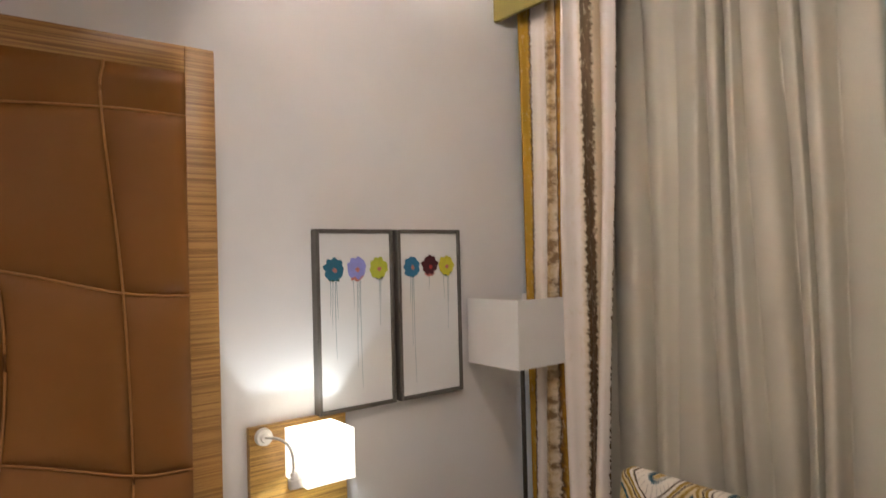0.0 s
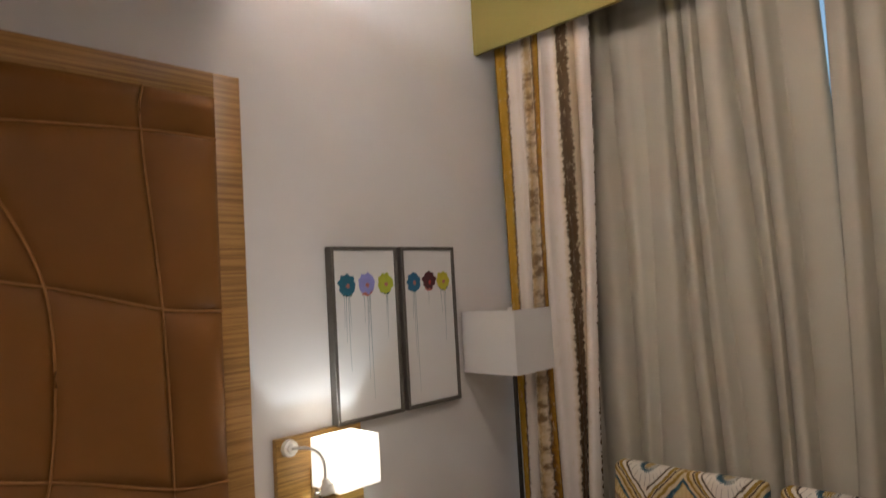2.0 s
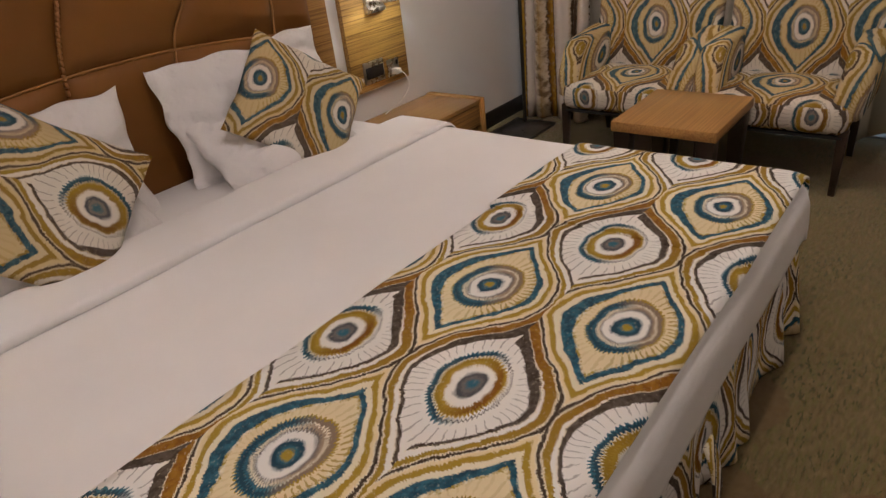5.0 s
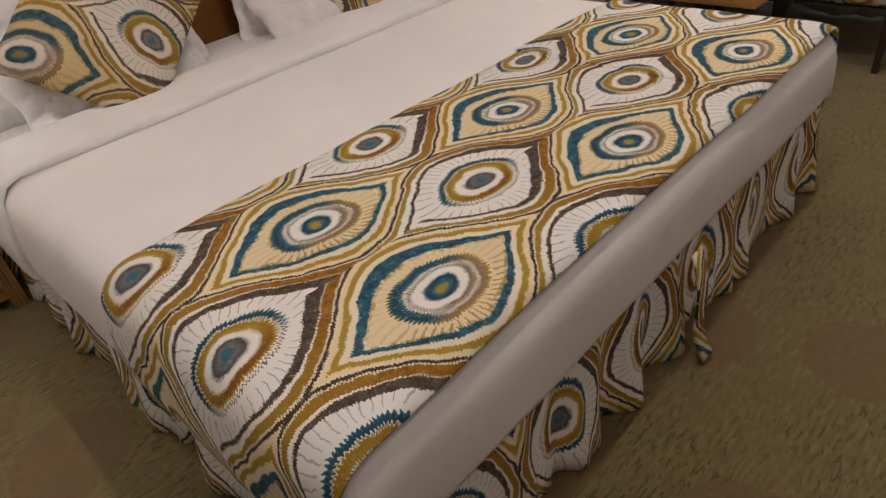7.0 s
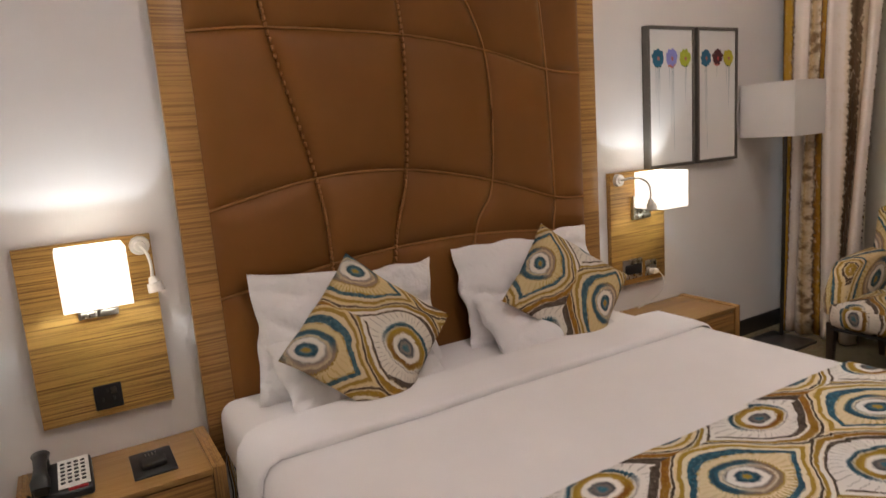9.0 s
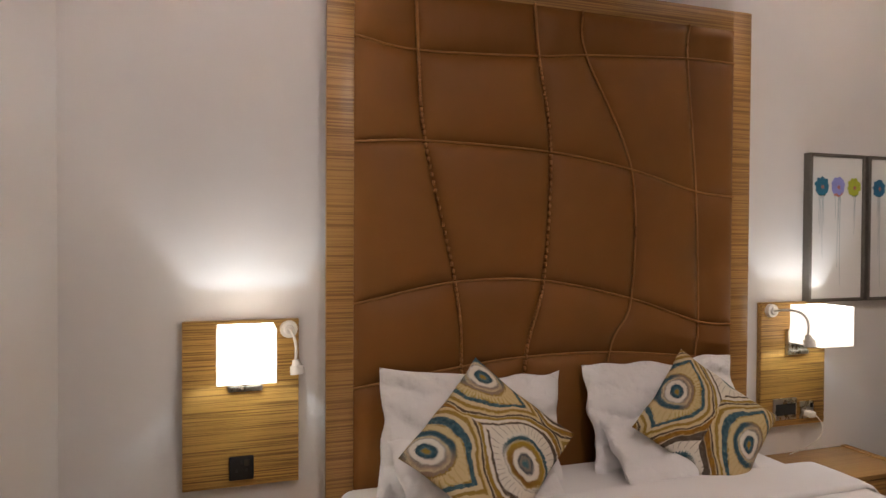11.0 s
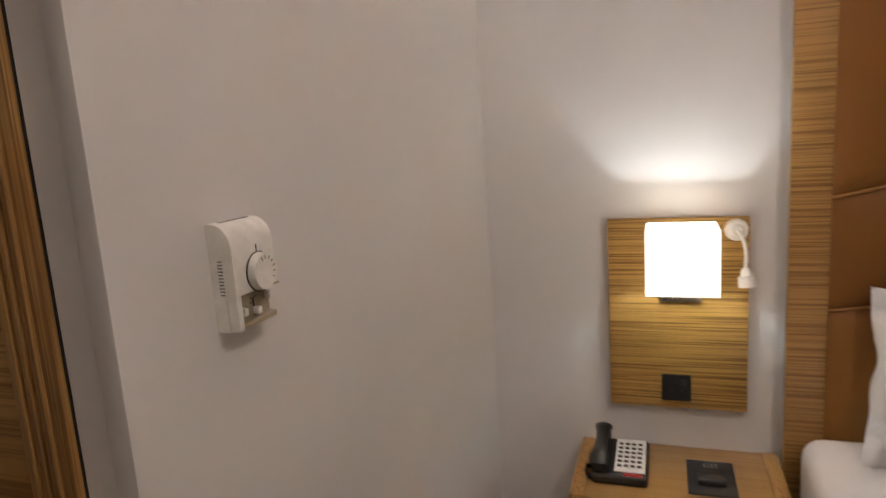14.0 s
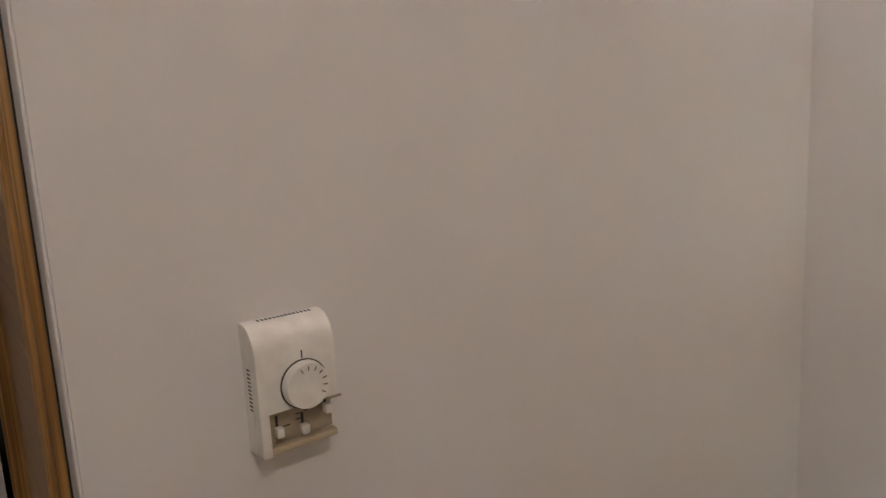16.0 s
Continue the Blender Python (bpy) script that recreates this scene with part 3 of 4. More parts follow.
def leather_panel(i, j):
    def place(u, v):
        x, z = seam_at(i + u, j + v)
        x0, x1 = seam_at(i, j + v)[0], seam_at(i + 1, j + v)[0]
        z0, z1 = seam_at(i + u, j)[1], seam_at(i + u, j + 1)[1]
        du, dv = min(u, 1 - u) * (x1 - x0), min(v, 1 - v) * (z1 - z0)
        puff = (1 - math.exp(-du / 0.032)) * (1 - math.exp(-dv / 0.032))
        return (x, -0.060 - 0.038 * puff, z)
    n = 16
    e = lambda t: t - 0.10 * math.sin(2 * math.pi * t)
    return grid(nb(), n, n, lambda a, b: place(min(1, max(0, e(a))), min(1, max(0, e(b)))))


for i in range(5):
    for j in range(5):
        part("leather_panel", leather_panel(i, j), LEATHER, hb, smooth=70)
part("padding", box(nb(), (IX0, -0.044, 0.35), (IX1, -0.029, IZ)), LEATHER, hb)
for i in (1, 2):
    bm = nb()
    n = 46
    for k in range(n * 2):
        x, z = seam_at(i, 5 * (k + 0.5) / (n * 2))
        if z > 0.6:
            box(bm, (x - 0.0055, -0.0785, z - 0.0095), (x + 0.0055, -0.058, z + 0.0095), 0.003, 1)
    part("stitching", bm, STITCH, hb, "row of paler stitches", smooth=60)
for j in (1, 2, 3, 4):
    part("seam_cord", tube(nb(), [(seam_at(c / 12, j)[0], -0.0680, seam_at(c / 12, j)[1]) for c in range(61)], 0.0045, 8), STITCH, hb, smooth=60)
for i in (3, 4):
    part("seam_cord", tube(nb(), [(seam_at(i, c / 12)[0], -0.0680, seam_at(i, c / 12)[1]) for c in range(61)], 0.0045, 8), STITCH, hb, smooth=60)


# ---- bed ----
BX0, BX1, BY, BZ, BR = 1.615, 3.580, -2.115, 0.527, 0.075
BC = (BX0 + BX1) / 2
bed = thing("bed", (BC, -1.1, 0.0), "king-size bed made up with smooth white linen", "bed")
part("base", box(nb(), (BX0 + 0.06, BY + 0.06, 0.03), (BX1 - 0.06, -0.07, 0.27), 0.01), DARK_WOOD, bed)
part("mattress", box(nb(), (BX0 + 0.02, BY + 0.03, 0.271), (BX1 - 0.02, -0.075, BZ - 0.022), 0.06, 5), LINEN, bed)


def over_bed(s, lift, drop):
    """The cross-section of the bedding from side to side, at arc length s from the middle."""
    flat = (BX1 - BX0) / 2 - BR
    r = BR + lift
    a = abs(s)
    if a <= flat:
        x, z = a, BZ + lift
    elif a <= flat + r * math.pi / 2:
        t = (a - flat) / r
        x, z = flat + r * math.sin(t), BZ + lift - r * (1 - math.cos(t))
    else:
        d = a - flat - r * math.pi / 2
        x, z = flat + r + 0.012 * math.sin(min(1, d / 0.2) * 3.0), BZ - BR - d
    return BC + math.copysign(x, s), z


ARC = (BX1 - BX0) / 2 - BR + BR * math.pi / 2


def duvet():
    side = ARC + 0.19
    length = 1.60

    def place(u, v):
        s = (u - 0.5) * 2 * side
        x, z = over_bed(s, 0.0, 0)
        d = v * (length + 0.21)
        y0 = -0.50
        run = length - BR - 0.005
        if d <= run:
            y = y0 - d
            k = z
        elif d <= run + BR * math.pi / 2:
            t = (d - run) / BR
            y = y0 - run - BR * math.sin(t)
            k = z - BR * (1 - math.cos(t))
        else:
            e = d - run - BR * math.pi / 2
            y = y0 - run - BR - 0.004 * math.sin(e * 30)
            k = z - BR - e
        low = 0.30 + 0.012 * noise.noise(Vector((x * 3, y * 3, 0)))
        wob = 0.004 * noise.noise(Vector((x * 2.2, y * 2.2, 3.0)))
        return (x, y, max(low, k + wob))
    return grid(nb(), 72, 60, place)


part("duvet", duvet(), LINEN, bed, "smooth white duvet cover", smooth=80, solid=0.012)


def folded_band():
    side = ARC + 0.17

    def place(u, v):
        x, z = over_bed((u - 0.5) * 2 * side, 0.004, 0)
        a = v * 2 * math.pi
        half = 0.128
        y = -0.640 + half * math.copysign(abs(math.cos(a)) ** 0.35, math.cos(a))
        h = 0.021 * math.copysign(abs(math.sin(a)) ** 0.6, math.sin(a))
        nx = max(-1, min(1, (x - BC) / ((BX1 - BX0) / 2)))
        lean = abs(nx) ** 14
        y -= 0.06 * lean * max(0.0, (BZ - z) / 0.2)
        w = 0.006 * noise.noise(Vector((x * 3.0, y * 4.0, 7.0)))
        return (x + math.copysign(h * lean, nx), y + w, z + h * (1 - lean) + 0.014)
    return grid(nb(), 60, 20, place)


part("turned_down_sheet", folded_band(), LINEN, bed, "white sheet folded back over the duvet", smooth=80)


def fold_wave(d, seed):
    return 0.021 * math.sin(d * 23 + 2.4 * math.sin(d * 5 + seed)) + 0.009 * math.sin(d * 51 + 3 * math.sin(d * 9) + seed)


def skirt_side(axis):
    def place(u, v):
        z = 0.008 + 0.33 * v
        flare = (1 - v) * 0.022
        if axis == "foot":
            x = BX0 + 0.03 + u * (BX1 - BX0 - 0.06)
            return (x, BY + 0.028 - flare + fold_wave(x, 1.0) * (1.1 - v), z)
        y = BY + 0.03 + u * (-0.10 - BY - 0.03)
        if axis == "left":
            return (BX0 + 0.028 - flare + fold_wave(y, 2.5) * (1.1 - v), y, z)
        return (BX1 - 0.028 + flare - fold_wave(y, 4.0) * (1.1 - v), y, z)
    length = 1.9 if axis == "foot" else 2.0
    return grid(nb(), 150, 8, place, lambda u, v: (0.33 * v + 0.14, u * length * 1.12))


for axis in ("foot", "left", "right"):
    part("bed_skirt", skirt_side(axis), EYE, bed, "eye-patterned gathered bed skirt", smooth=80, solid=0.004)
# a tie hanging at the foot
tie = nb()
grid(tie, 3, 14, lambda u, v: (2.60 + 0.045 * (u - 0.5) - 0.02 * math.sin(v * 3), BY - 0.014 - 0.068 * v - 0.012 * math.sin(v * 6), 0.31 - 0.295 * v), lambda u, v: (0.2 + 0.27 * v, 0.05 * u))
part("skirt_tie", tie, EYE, bed, "loose cloth tie", smooth=80, solid=0.006)


def runner_width(s0, s1, shift, lift):
    """One sewn width of the runner, between two arc lengths from the middle of the bed."""
    y0, y1 = -1.372, -2.085

    def place(u, v):
        s = s0 + (s1 - s0) * u
        x, z = over_bed(s, lift, 0)
        y = y0 + shift + (y1 - y0 - shift) * v
        edge = 0.007 * noise.noise(Vector((s * 2.5, v * 1.5, 2.0)))
        if v > 0.93:
            z -= 0.010 * ((v - 0.93) / 0.07) ** 2
        w = 0.004 * noise.noise(Vector((x * 5, y * 5, 1.0)))
        return (x, y + edge, z + w)
    return grid(nb(), max(8, int((s1 - s0) * 48)), 26, place, lambda u, v: (s0 + (s1 - s0) * u + BC - 1.972, y0 + shift + (y1 - y0 - shift) * v + 1.949))


run = thing("bed_runner", (BC, -1.73, BZ), "eye-patterned ochre and teal bed runner across the foot", "bed runner")
RS = ARC + 0.21
part("cloth_width", runner_width(-RS, 0.375, 0.0, 0.012), EYE, run, smooth=80, solid=0.006)
part("cloth_width", runner_width(0.355, RS, 0.014, 0.0155), EYE, run, smooth=80, solid=0.006)


def cushion_mesh(w, h, thick, seed, uvfn=None, pinch=0.09, wrinkle=0.006, n=30, blunt=0.0):
    """A stuffed square: two bulged sheets that meet in a seam with drawn-in sides and pointed corners."""
    bm = nb()

    def sheet(sign):
        def place(a, b):
            u, v = 2 * a - 1, 2 * b - 1
            x = w / 2 * u * (1 - pinch * (1 - v * v) - blunt * u * u * v ** 4) + wrinkle * noise.noise(Vector((v * 2.3, u, seed)))
            y = h / 2 * v * (1 - pinch * (1 - u * u) - blunt * v * v * u ** 4) + 1.6 * wrinkle * noise.noise(Vector((u * 2.3, v, seed + 5)))
            body = max(0.0, (1 - abs(u) ** 3) * (1 - abs(v) ** 3)) ** 0.6
            body *= 0.78 + 0.22 * math.cos(u * 1.4) * math.cos(v * 1.4)
            wr = wrinkle * noise.noise(Vector((x * 11, y * 11, seed + sign))) * body ** 0.3
            wr += 2.2 * wrinkle * noise.noise(Vector((x * 4, y * 4, seed - sign))) * body
            wr -= 2.0 * wrinkle * max(0.0, 1 - 3.2 * abs(noise.noise(Vector((x * 5 + seed, y * 7, seed))))) * body ** 0.5
            return (x, y, sign * thick / 2 * body + wr)
        return place
    grid(bm, n, n, sheet(1), uvfn)
    grid(bm, n, n, sheet(-1), uvfn)
    bmesh.ops.remove_doubles(bm, verts=bm.verts, dist=0.0004)
    return bm


def soft_thing(name, m, w, h, thick, seed, material, label, category, group, uvfn=None, **more):
    bm = cushion_mesh(w, h, thick, seed, uvfn, **more)
    bm.transform(m)
    return single(name, bm, material, label, category, group, smooth=80)


# standing pillows lean on the leather, lying pillows in front of them
for k, (px, tw) in enumerate(((2.152, 0), (3.055, -2))):
    soft_thing("pillow", pose(px, -0.205, 0.700, 74, 0, tw) @ pose(0, 0, 0, 0, 0, -5 if k == 0 else 1), 0.77, 0.49, 0.21, 3.0 + k, PILLOW, "plump white pillow propped against the headboard", "pillow", "white pillows", pinch=0.055, wrinkle=0.019, n=48, blunt=0.0)
    soft_thing("pillow", pose(px - 0.035 - 0.01 * k, -0.345, 0.608, 36, 0, tw * 2 + 3), 0.62, 0.42, 0.19, 8.0 + k, PILLOW, "white pillow leaning low on another pillow", "pillow", "white pillows", pinch=0.03, wrinkle=0.016, n=44, blunt=0.028)


CS = 0.465
soft_thing("cushion", pose(2.150, -0.425, 0.748, 52, 0, 4) @ pose(0, 0, 0, 0, 0, 42) @ pose(-0.03, 0, 0), CS + 0.055, CS, 0.15, 21.0, EYE_LINEN,
           "eye-patterned ochre and teal scatter cushion on its corner", "cushion", "patterned cushions", lambda a, b: (0.17 - (b - 0.5) * CS, (a - 0.5) * CS - 0.1725), pinch=0.05, wrinkle=0.004)
soft_thing("cushion", pose(3.088, -0.41, 0.727, 54, 0, -8) @ pose(0, 0, 0, 0, 0, 46), CS, CS, 0.15, 25.0, EYE_LINEN,
           "eye-patterned ochre and teal scatter cushion leaning on pillows", "cushion", "patterned cushions", lambda a, b: ((a - 0.5) * CS, (b - 0.5) * CS - 0.1725), pinch=0.05, wrinkle=0.004)


# ---- bedside tables ----
def nightstand(x0, x1, name_label):
    y0, y1, top = -0.378, -0.006, 0.388
    ns = thing("bedside_table", ((x0 + x1) / 2, -0.19, 0.0), name_label, "bedside table", "bedside tables")
    for a, b in ((x0, x0 + 0.042), (x1 - 0.042, x1)):
        bm = box(nb(), (a, y0, 0.0), (b, y1, top + 0.004), 0.003)
        for k in (0.012, 0.026):
            box(bm, (a + k, y0 - 0.0025, 0.002), (a + k + 0.005, y0 + 0.001, top), 0.001, 1)
            box(bm, (a + k, y0 + 0.001, top + 0.002), (a + k + 0.005, y1 - 0.001, top + 0.0055), 0.001, 1)
        part("side_panel", bm, WOOD_Z, ns)
    a, b = x0 + 0.0425, x1 - 0.0425
    part("top", box(nb(), (a, y0 + 0.002, top - 0.022), (b, y1, top), 0.002), WOOD_TOP, ns)
    part("drawer", box(nb(), (a + 0.002, y0 + 0.006, 0.250), (b - 0.002, y1 - 0.02, top - 0.026), 0.003), WOOD_X, ns)
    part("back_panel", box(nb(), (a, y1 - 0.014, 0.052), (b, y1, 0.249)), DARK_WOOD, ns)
    part("shelf", box(nb(), (a, y0 + 0.01, 0.040), (b, y1 - 0.015, 0.062), 0.002), WOOD_X, ns)
    return ns


nightstand(0.985, 1.590, "zebrano bedside table with one drawer and open shelf")
nightstand(3.700, 4.338, "zebrano bedside table with one drawer and bare top")


# ---- wall lamps on wooden panels ----
def lamp_panel(x0, x1, z0=0.533, z1=1.155):
    p = thing("wall_panel", ((x0 + x1) / 2, -0.002, z0), "striped zebrano wall panel behind a bedside lamp", "wall panel", "lamp panels")
    part("board", box(nb(), (x0, -0.030, z0), (x1, -0.001, z1), 0.002), WOOD_PANEL, p)
    return p


lamp_panel(1.083, 1.500)
lamp_panel(3.737, 4.150)


def wall_lamp(cx):
    w = thing("wall_lamp", (cx, -0.03, 0.9), "lit square fabric-shade wall lamp on chrome bracket", "wall lamp", "bedside wall lamps")
    bm = nb()
    hw, y0, y1, z0, z1, th = 0.098, -0.275, -0.095, 0.967, 1.152, 0.004
    shell(bm, cx - hw, cx + hw, y0, y1, z0, z1, th)
    part("shade", bm, SHADE_ON, w, "glowing white shade", smooth=0)
    bm = box(nb(), (cx - 0.062, -0.052, 0.893), (cx + 0.062, -0.0305, 1.02), 0.003)
    bracket = part("bracket", bm, CHROME, w, "chrome backplate")
    bm = nb()
    box(bm, (cx - 0.055, -0.068, 0.899), (cx - 0.004, -0.0525, 0.918), 0.003)
    box(bm, (cx + 0.004, -0.068, 0.899), (cx + 0.055, -0.0525, 0.918), 0.003)
    part("switch", bm, CHROME, bracket)
    part("arm", tube(nb(), [(cx, -0.052, 0.95), (cx, -0.12, 0.95), (cx, -0.185, 0.955), (cx, -0.19, 0.975), (cx, -0.19, 1.004)], 0.011, 12), CHROME, w)
    # unseen disc at the bulb holder, sized to block the downward spill
    part("holder_baffle", rod(rod(nb(), (cx, -0.19, 1.005), (cx, -0.19, 1.0075), 0.020, 0.030, 24), (cx, -0.19, 1.008), (cx, -0.19, 1.011), 0.033, 0.036, 24), WHITE_PL, w)
    return w


wall_lamp(1.303)
wall_lamp(3.948)


def reading_light(cx, cz, reach=None):
    """The neck hangs down beside its mount, or swings out to a given place of the head."""
    side = 1
    r = thing("reading_light", (cx, -0.03, cz), "small white gooseneck reading light, switched off", "reading light", "bedside reading lights")
    bm = nb()
    rod(bm, (cx, -0.0305, cz), (cx, -0.052, cz), 0.034, 0.031, 28)
    rod(bm, (cx, -0.052, cz), (cx, -0.060, cz), 0.020, 0.016, 20)
    part("mount", bm, WHITE_PL, r)
    pts = []
    for k in range(15):
        t = k / 14
        pts.append((cx + side * (0.055 * math.sin(t * 1.9) * (0.35 if side > 0 else 1.9)), -0.058 - 0.062 * math.sin(t * 2.2), cz + 0.01 * math.sin(t * 3) - 0.105 * t ** 1.3))
    if reach:
        a, b, c, d = (Vector(p) for p in ((cx, -0.058, cz), (cx + 0.005, -0.15, cz + 0.022), (reach[0], reach[1] - 0.03, cz + 0.03), reach))
        pts = [a * (1 - t) ** 3 + b * 3 * t * (1 - t) ** 2 + c * 3 * t * t * (1 - t) + d * t ** 3 for t in [k / 18 for k in range(19)]]
    part("neck", tube(nb(), pts, 0.0055, 10), WHITE_PL, r)
    hx, hy, hz = pts[-1]
    bm = nb()
    rod(bm, (hx, hy, hz), (hx + side * 0.004, hy - 0.004, hz - 0.022), 0.012, 0.019, 20)
    rod(bm, (hx + side * 0.004, hy - 0.004, hz - 0.022), (hx + side * 0.008, hy - 0.007, hz - 0.052), 0.025, 0.028, 24)
    part("head", bm, WHITE_PL, r)


reading_light(1.462, 1.117)
reading_light(3.790, 1.117, (3.822, -0.222, 1.022))


# ---- sockets and controls ----
sock = thing("wall_socket", (1.290, -0.03, 0.60), "black square wall socket on the wooden panel", "socket")
plate = part("plate", box(nb(), (1.246, -0.040, 0.559), (1.334, -0.0305, 0.648), 0.004), BLACK, sock)
bm = nb()
for x, z in ((1.290, 0.628), (1.272, 0.597), (1.308, 0.597)):
    box(bm, (x - 0.004, -0.0415, z - 0.007), (x + 0.004, -0.0395, z + 0.007), 0.001, 1)
part("pin_hole", bm, INK, plate)
part("switch", box(nb(), (1.300, -0.0425, 0.612), (1.318, -0.0405, 0.636), 0.001), STEEL_DARK, sock)

ctl = thing("bedside_control", (3.885, -0.03, 0.62), "silver wall control with black display", "control panel")
plate = part("plate", box(nb(), (3.812, -0.042, 0.566), (3.958, -0.0305, 0.675), 0.005), CHROME, ctl)
part("display", box(nb(), (3.822, -0.0445, 0.592), (3.948, -0.0425, 0.648), 0.001), BLACK, plate, "black glass display")
s2 = thing("wall_socket", (4.03, -0.03, 0.61), "silver wall socket with a white plug in it", "socket")
part("plate", box(nb(), (3.985, -0.040, 0.563), (4.072, -0.0305, 0.652), 0.004), CHROME, s2)
part("switch", box(nb(), (4.046, -0.0425, 0.618), (4.064, -0.0405, 0.642), 0.001), BLACK, s2)
plug = thing("charger_plug", (4.02, -0.04, 0.59), "white charger plug with a thin white cable", "charger")
part("body", box(nb(), (4.003, -0.082, 0.576), (4.043, -0.0410, 0.606), 0.006), WHITE_PL, plug)
pts = [(4.035 + 0.03 * math.sin(t * 2.4) - 0.14 * t ** 2, -0.080 - 0.05 * math.sin(t * 3.0) + 0.045 * t ** 3, 0.590 - 0.197 * t ** 1.2) for t in [k / 20 for k in range(21)]]
part("cable", tube(nb(), pts, 0.0022, 6), WHITE_PL, plug)

# telephone
ph = thing("telephone", (1.125, -0.20, 0.388), "black desk telephone with white keypad card", "telephone")
bm = box(nb(), (1.042, -0.300, 0.3885), (1.206, -0.095, 0.432), 0.010, 3)
for v in bm.verts:
    if v.co.z > 0.41:
        v.co.z += (v.co.y + 0.30) * 0.11 - 0.012
part("body", bm, BLACK, ph)
tilt = lambda y: 0.4215 + (y + 0.30) * 0.11
bm = box(nb(), (1.108, -0.280, 0.0), (1.198, -0.105, 0.0016))
for v in bm.verts:
    v.co.z += tilt(v.co.y)
card = part("keypad_card", bm, WHITE_CARD, ph, "white card with dark keys")
for r in range(6):
    for c in range(4):
        x, y = 1.122 + c * 0.0195, -0.252 + r * 0.0235
        bm = box(nb(), (x - 0.0065, y - 0.0055, tilt(y) + 0.0016), (x + 0.0065, y + 0.0055, tilt(y) + 0.0055), 0.0015, 1)
        part("key", bm, INK, card)
part("message_light", box(nb(), (1.135, -0.295, 0.4165), (1.190, -0.284, 0.4255), 0.002), RED, ph, "red message light")
bm = nb()
prof = [(-0.305, 0.452, 0.025), (-0.285, 0.470, 0.027), (-0.255, 0.476, 0.021), (-0.20, 0.482, 0.018), (-0.145, 0.488, 0.021), (-0.115, 0.486, 0.027), (-0.092, 0.472, 0.024)]
tube(bm, [(1.066, y, z) for y, z, r in prof], 1.0, 14)
for k, v in enumerate(bm.verts):
    y, z, r = prof[k // 14]
    c = Vector((1.066, y, z))
    d = (v.co - c).normalized()
    v.co = c + Vector((d.x * r * 1.05, d.y * r * 0.5, d.z * r * 0.62))
box(bm, (1.044, -0.305, 0.428), (1.088, -0.262, 0.466), 0.008)
box(bm, (1.044, -0.135, 0.440), (1.088, -0.092, 0.480), 0.008)
part("handset", bm, BLACK, ph, smooth=60)
cord = [(1.040 - 0.02 * math.sin(t * 6.0), -0.29 + 0.20 * t, 0.396 + 0.01 * math.sin(t * 40)) for t in [k / 40 for k in range(41)]]
part("cord", tube(nb(), cord, 0.004, 6), BLACK, ph)

# black leather pad with a small box on it
pad = thing("leather_pad", (1.39, -0.2, 0.388), "black leather notepad holder with a small box", "desk pad")
part("board", box(nb(), (1.318, -0.305, 0.3885), (1.452, -0.105, 0.396), 0.003), BLACK_LEATHER, pad)
part("small_box", box(nb(), (1.345, -0.262, 0.3965), (1.425, -0.205, 0.418), 0.007, 3), BLACK_LEATHER, pad)
bm = nb()
for k in range(4):
    box(bm, (1.366 + k * 0.011, -0.150, 0.3962), (1.370 + k * 0.011, -0.128, 0.3968))
part("emblem", bm, CHROME, pad, "small silver mark", smooth=0)


# ---- pictures ----
TEAL_P = plain("teal_paint", (0.007, 0.115, 0.185), 0.7)
LILAC_P = plain("lilac_paint", (0.27, 0.27, 0.62), 0.7)
LIME_P = plain("lime_paint", (0.42, 0.46, 0.035), 0.7)
BLUE_P = plain("blue_paint", (0.012, 0.125, 0.24), 0.7)
MAROON_P = plain("maroon_paint", (0.075, 0.010, 0.014), 0.7)
YELLOW_P = plain("yellow_paint", (0.56, 0.50, 0.035), 0.7)
DROP_P = plain("pale_drip_paint", (0.24, 0.31, 0.33), 0.7)
CORAL_P = plain("coral_paint", (0.48, 0.16, 0.13), 0.7)
GREEN_P = plain("dark_green_paint", (0.02, 0.07, 0.03), 0.7)


def blob(bm, cx, cz, r, y, seed, rag=0.22, n=40, flat=1.0):
    ring = []
    for k in range(n):
        a = 2 * math.pi * k / n
        rr = r * (1 + rag * noise.noise(Vector((math.cos(a) * 2.3, math.sin(a) * 2.3, seed))) + 0.05 * math.sin(a * 9 + seed))
        ring.append(bm.verts.new((cx + rr * math.cos(a), y, cz + flat * rr * math.sin(a))))
    bm.faces.new(ring)


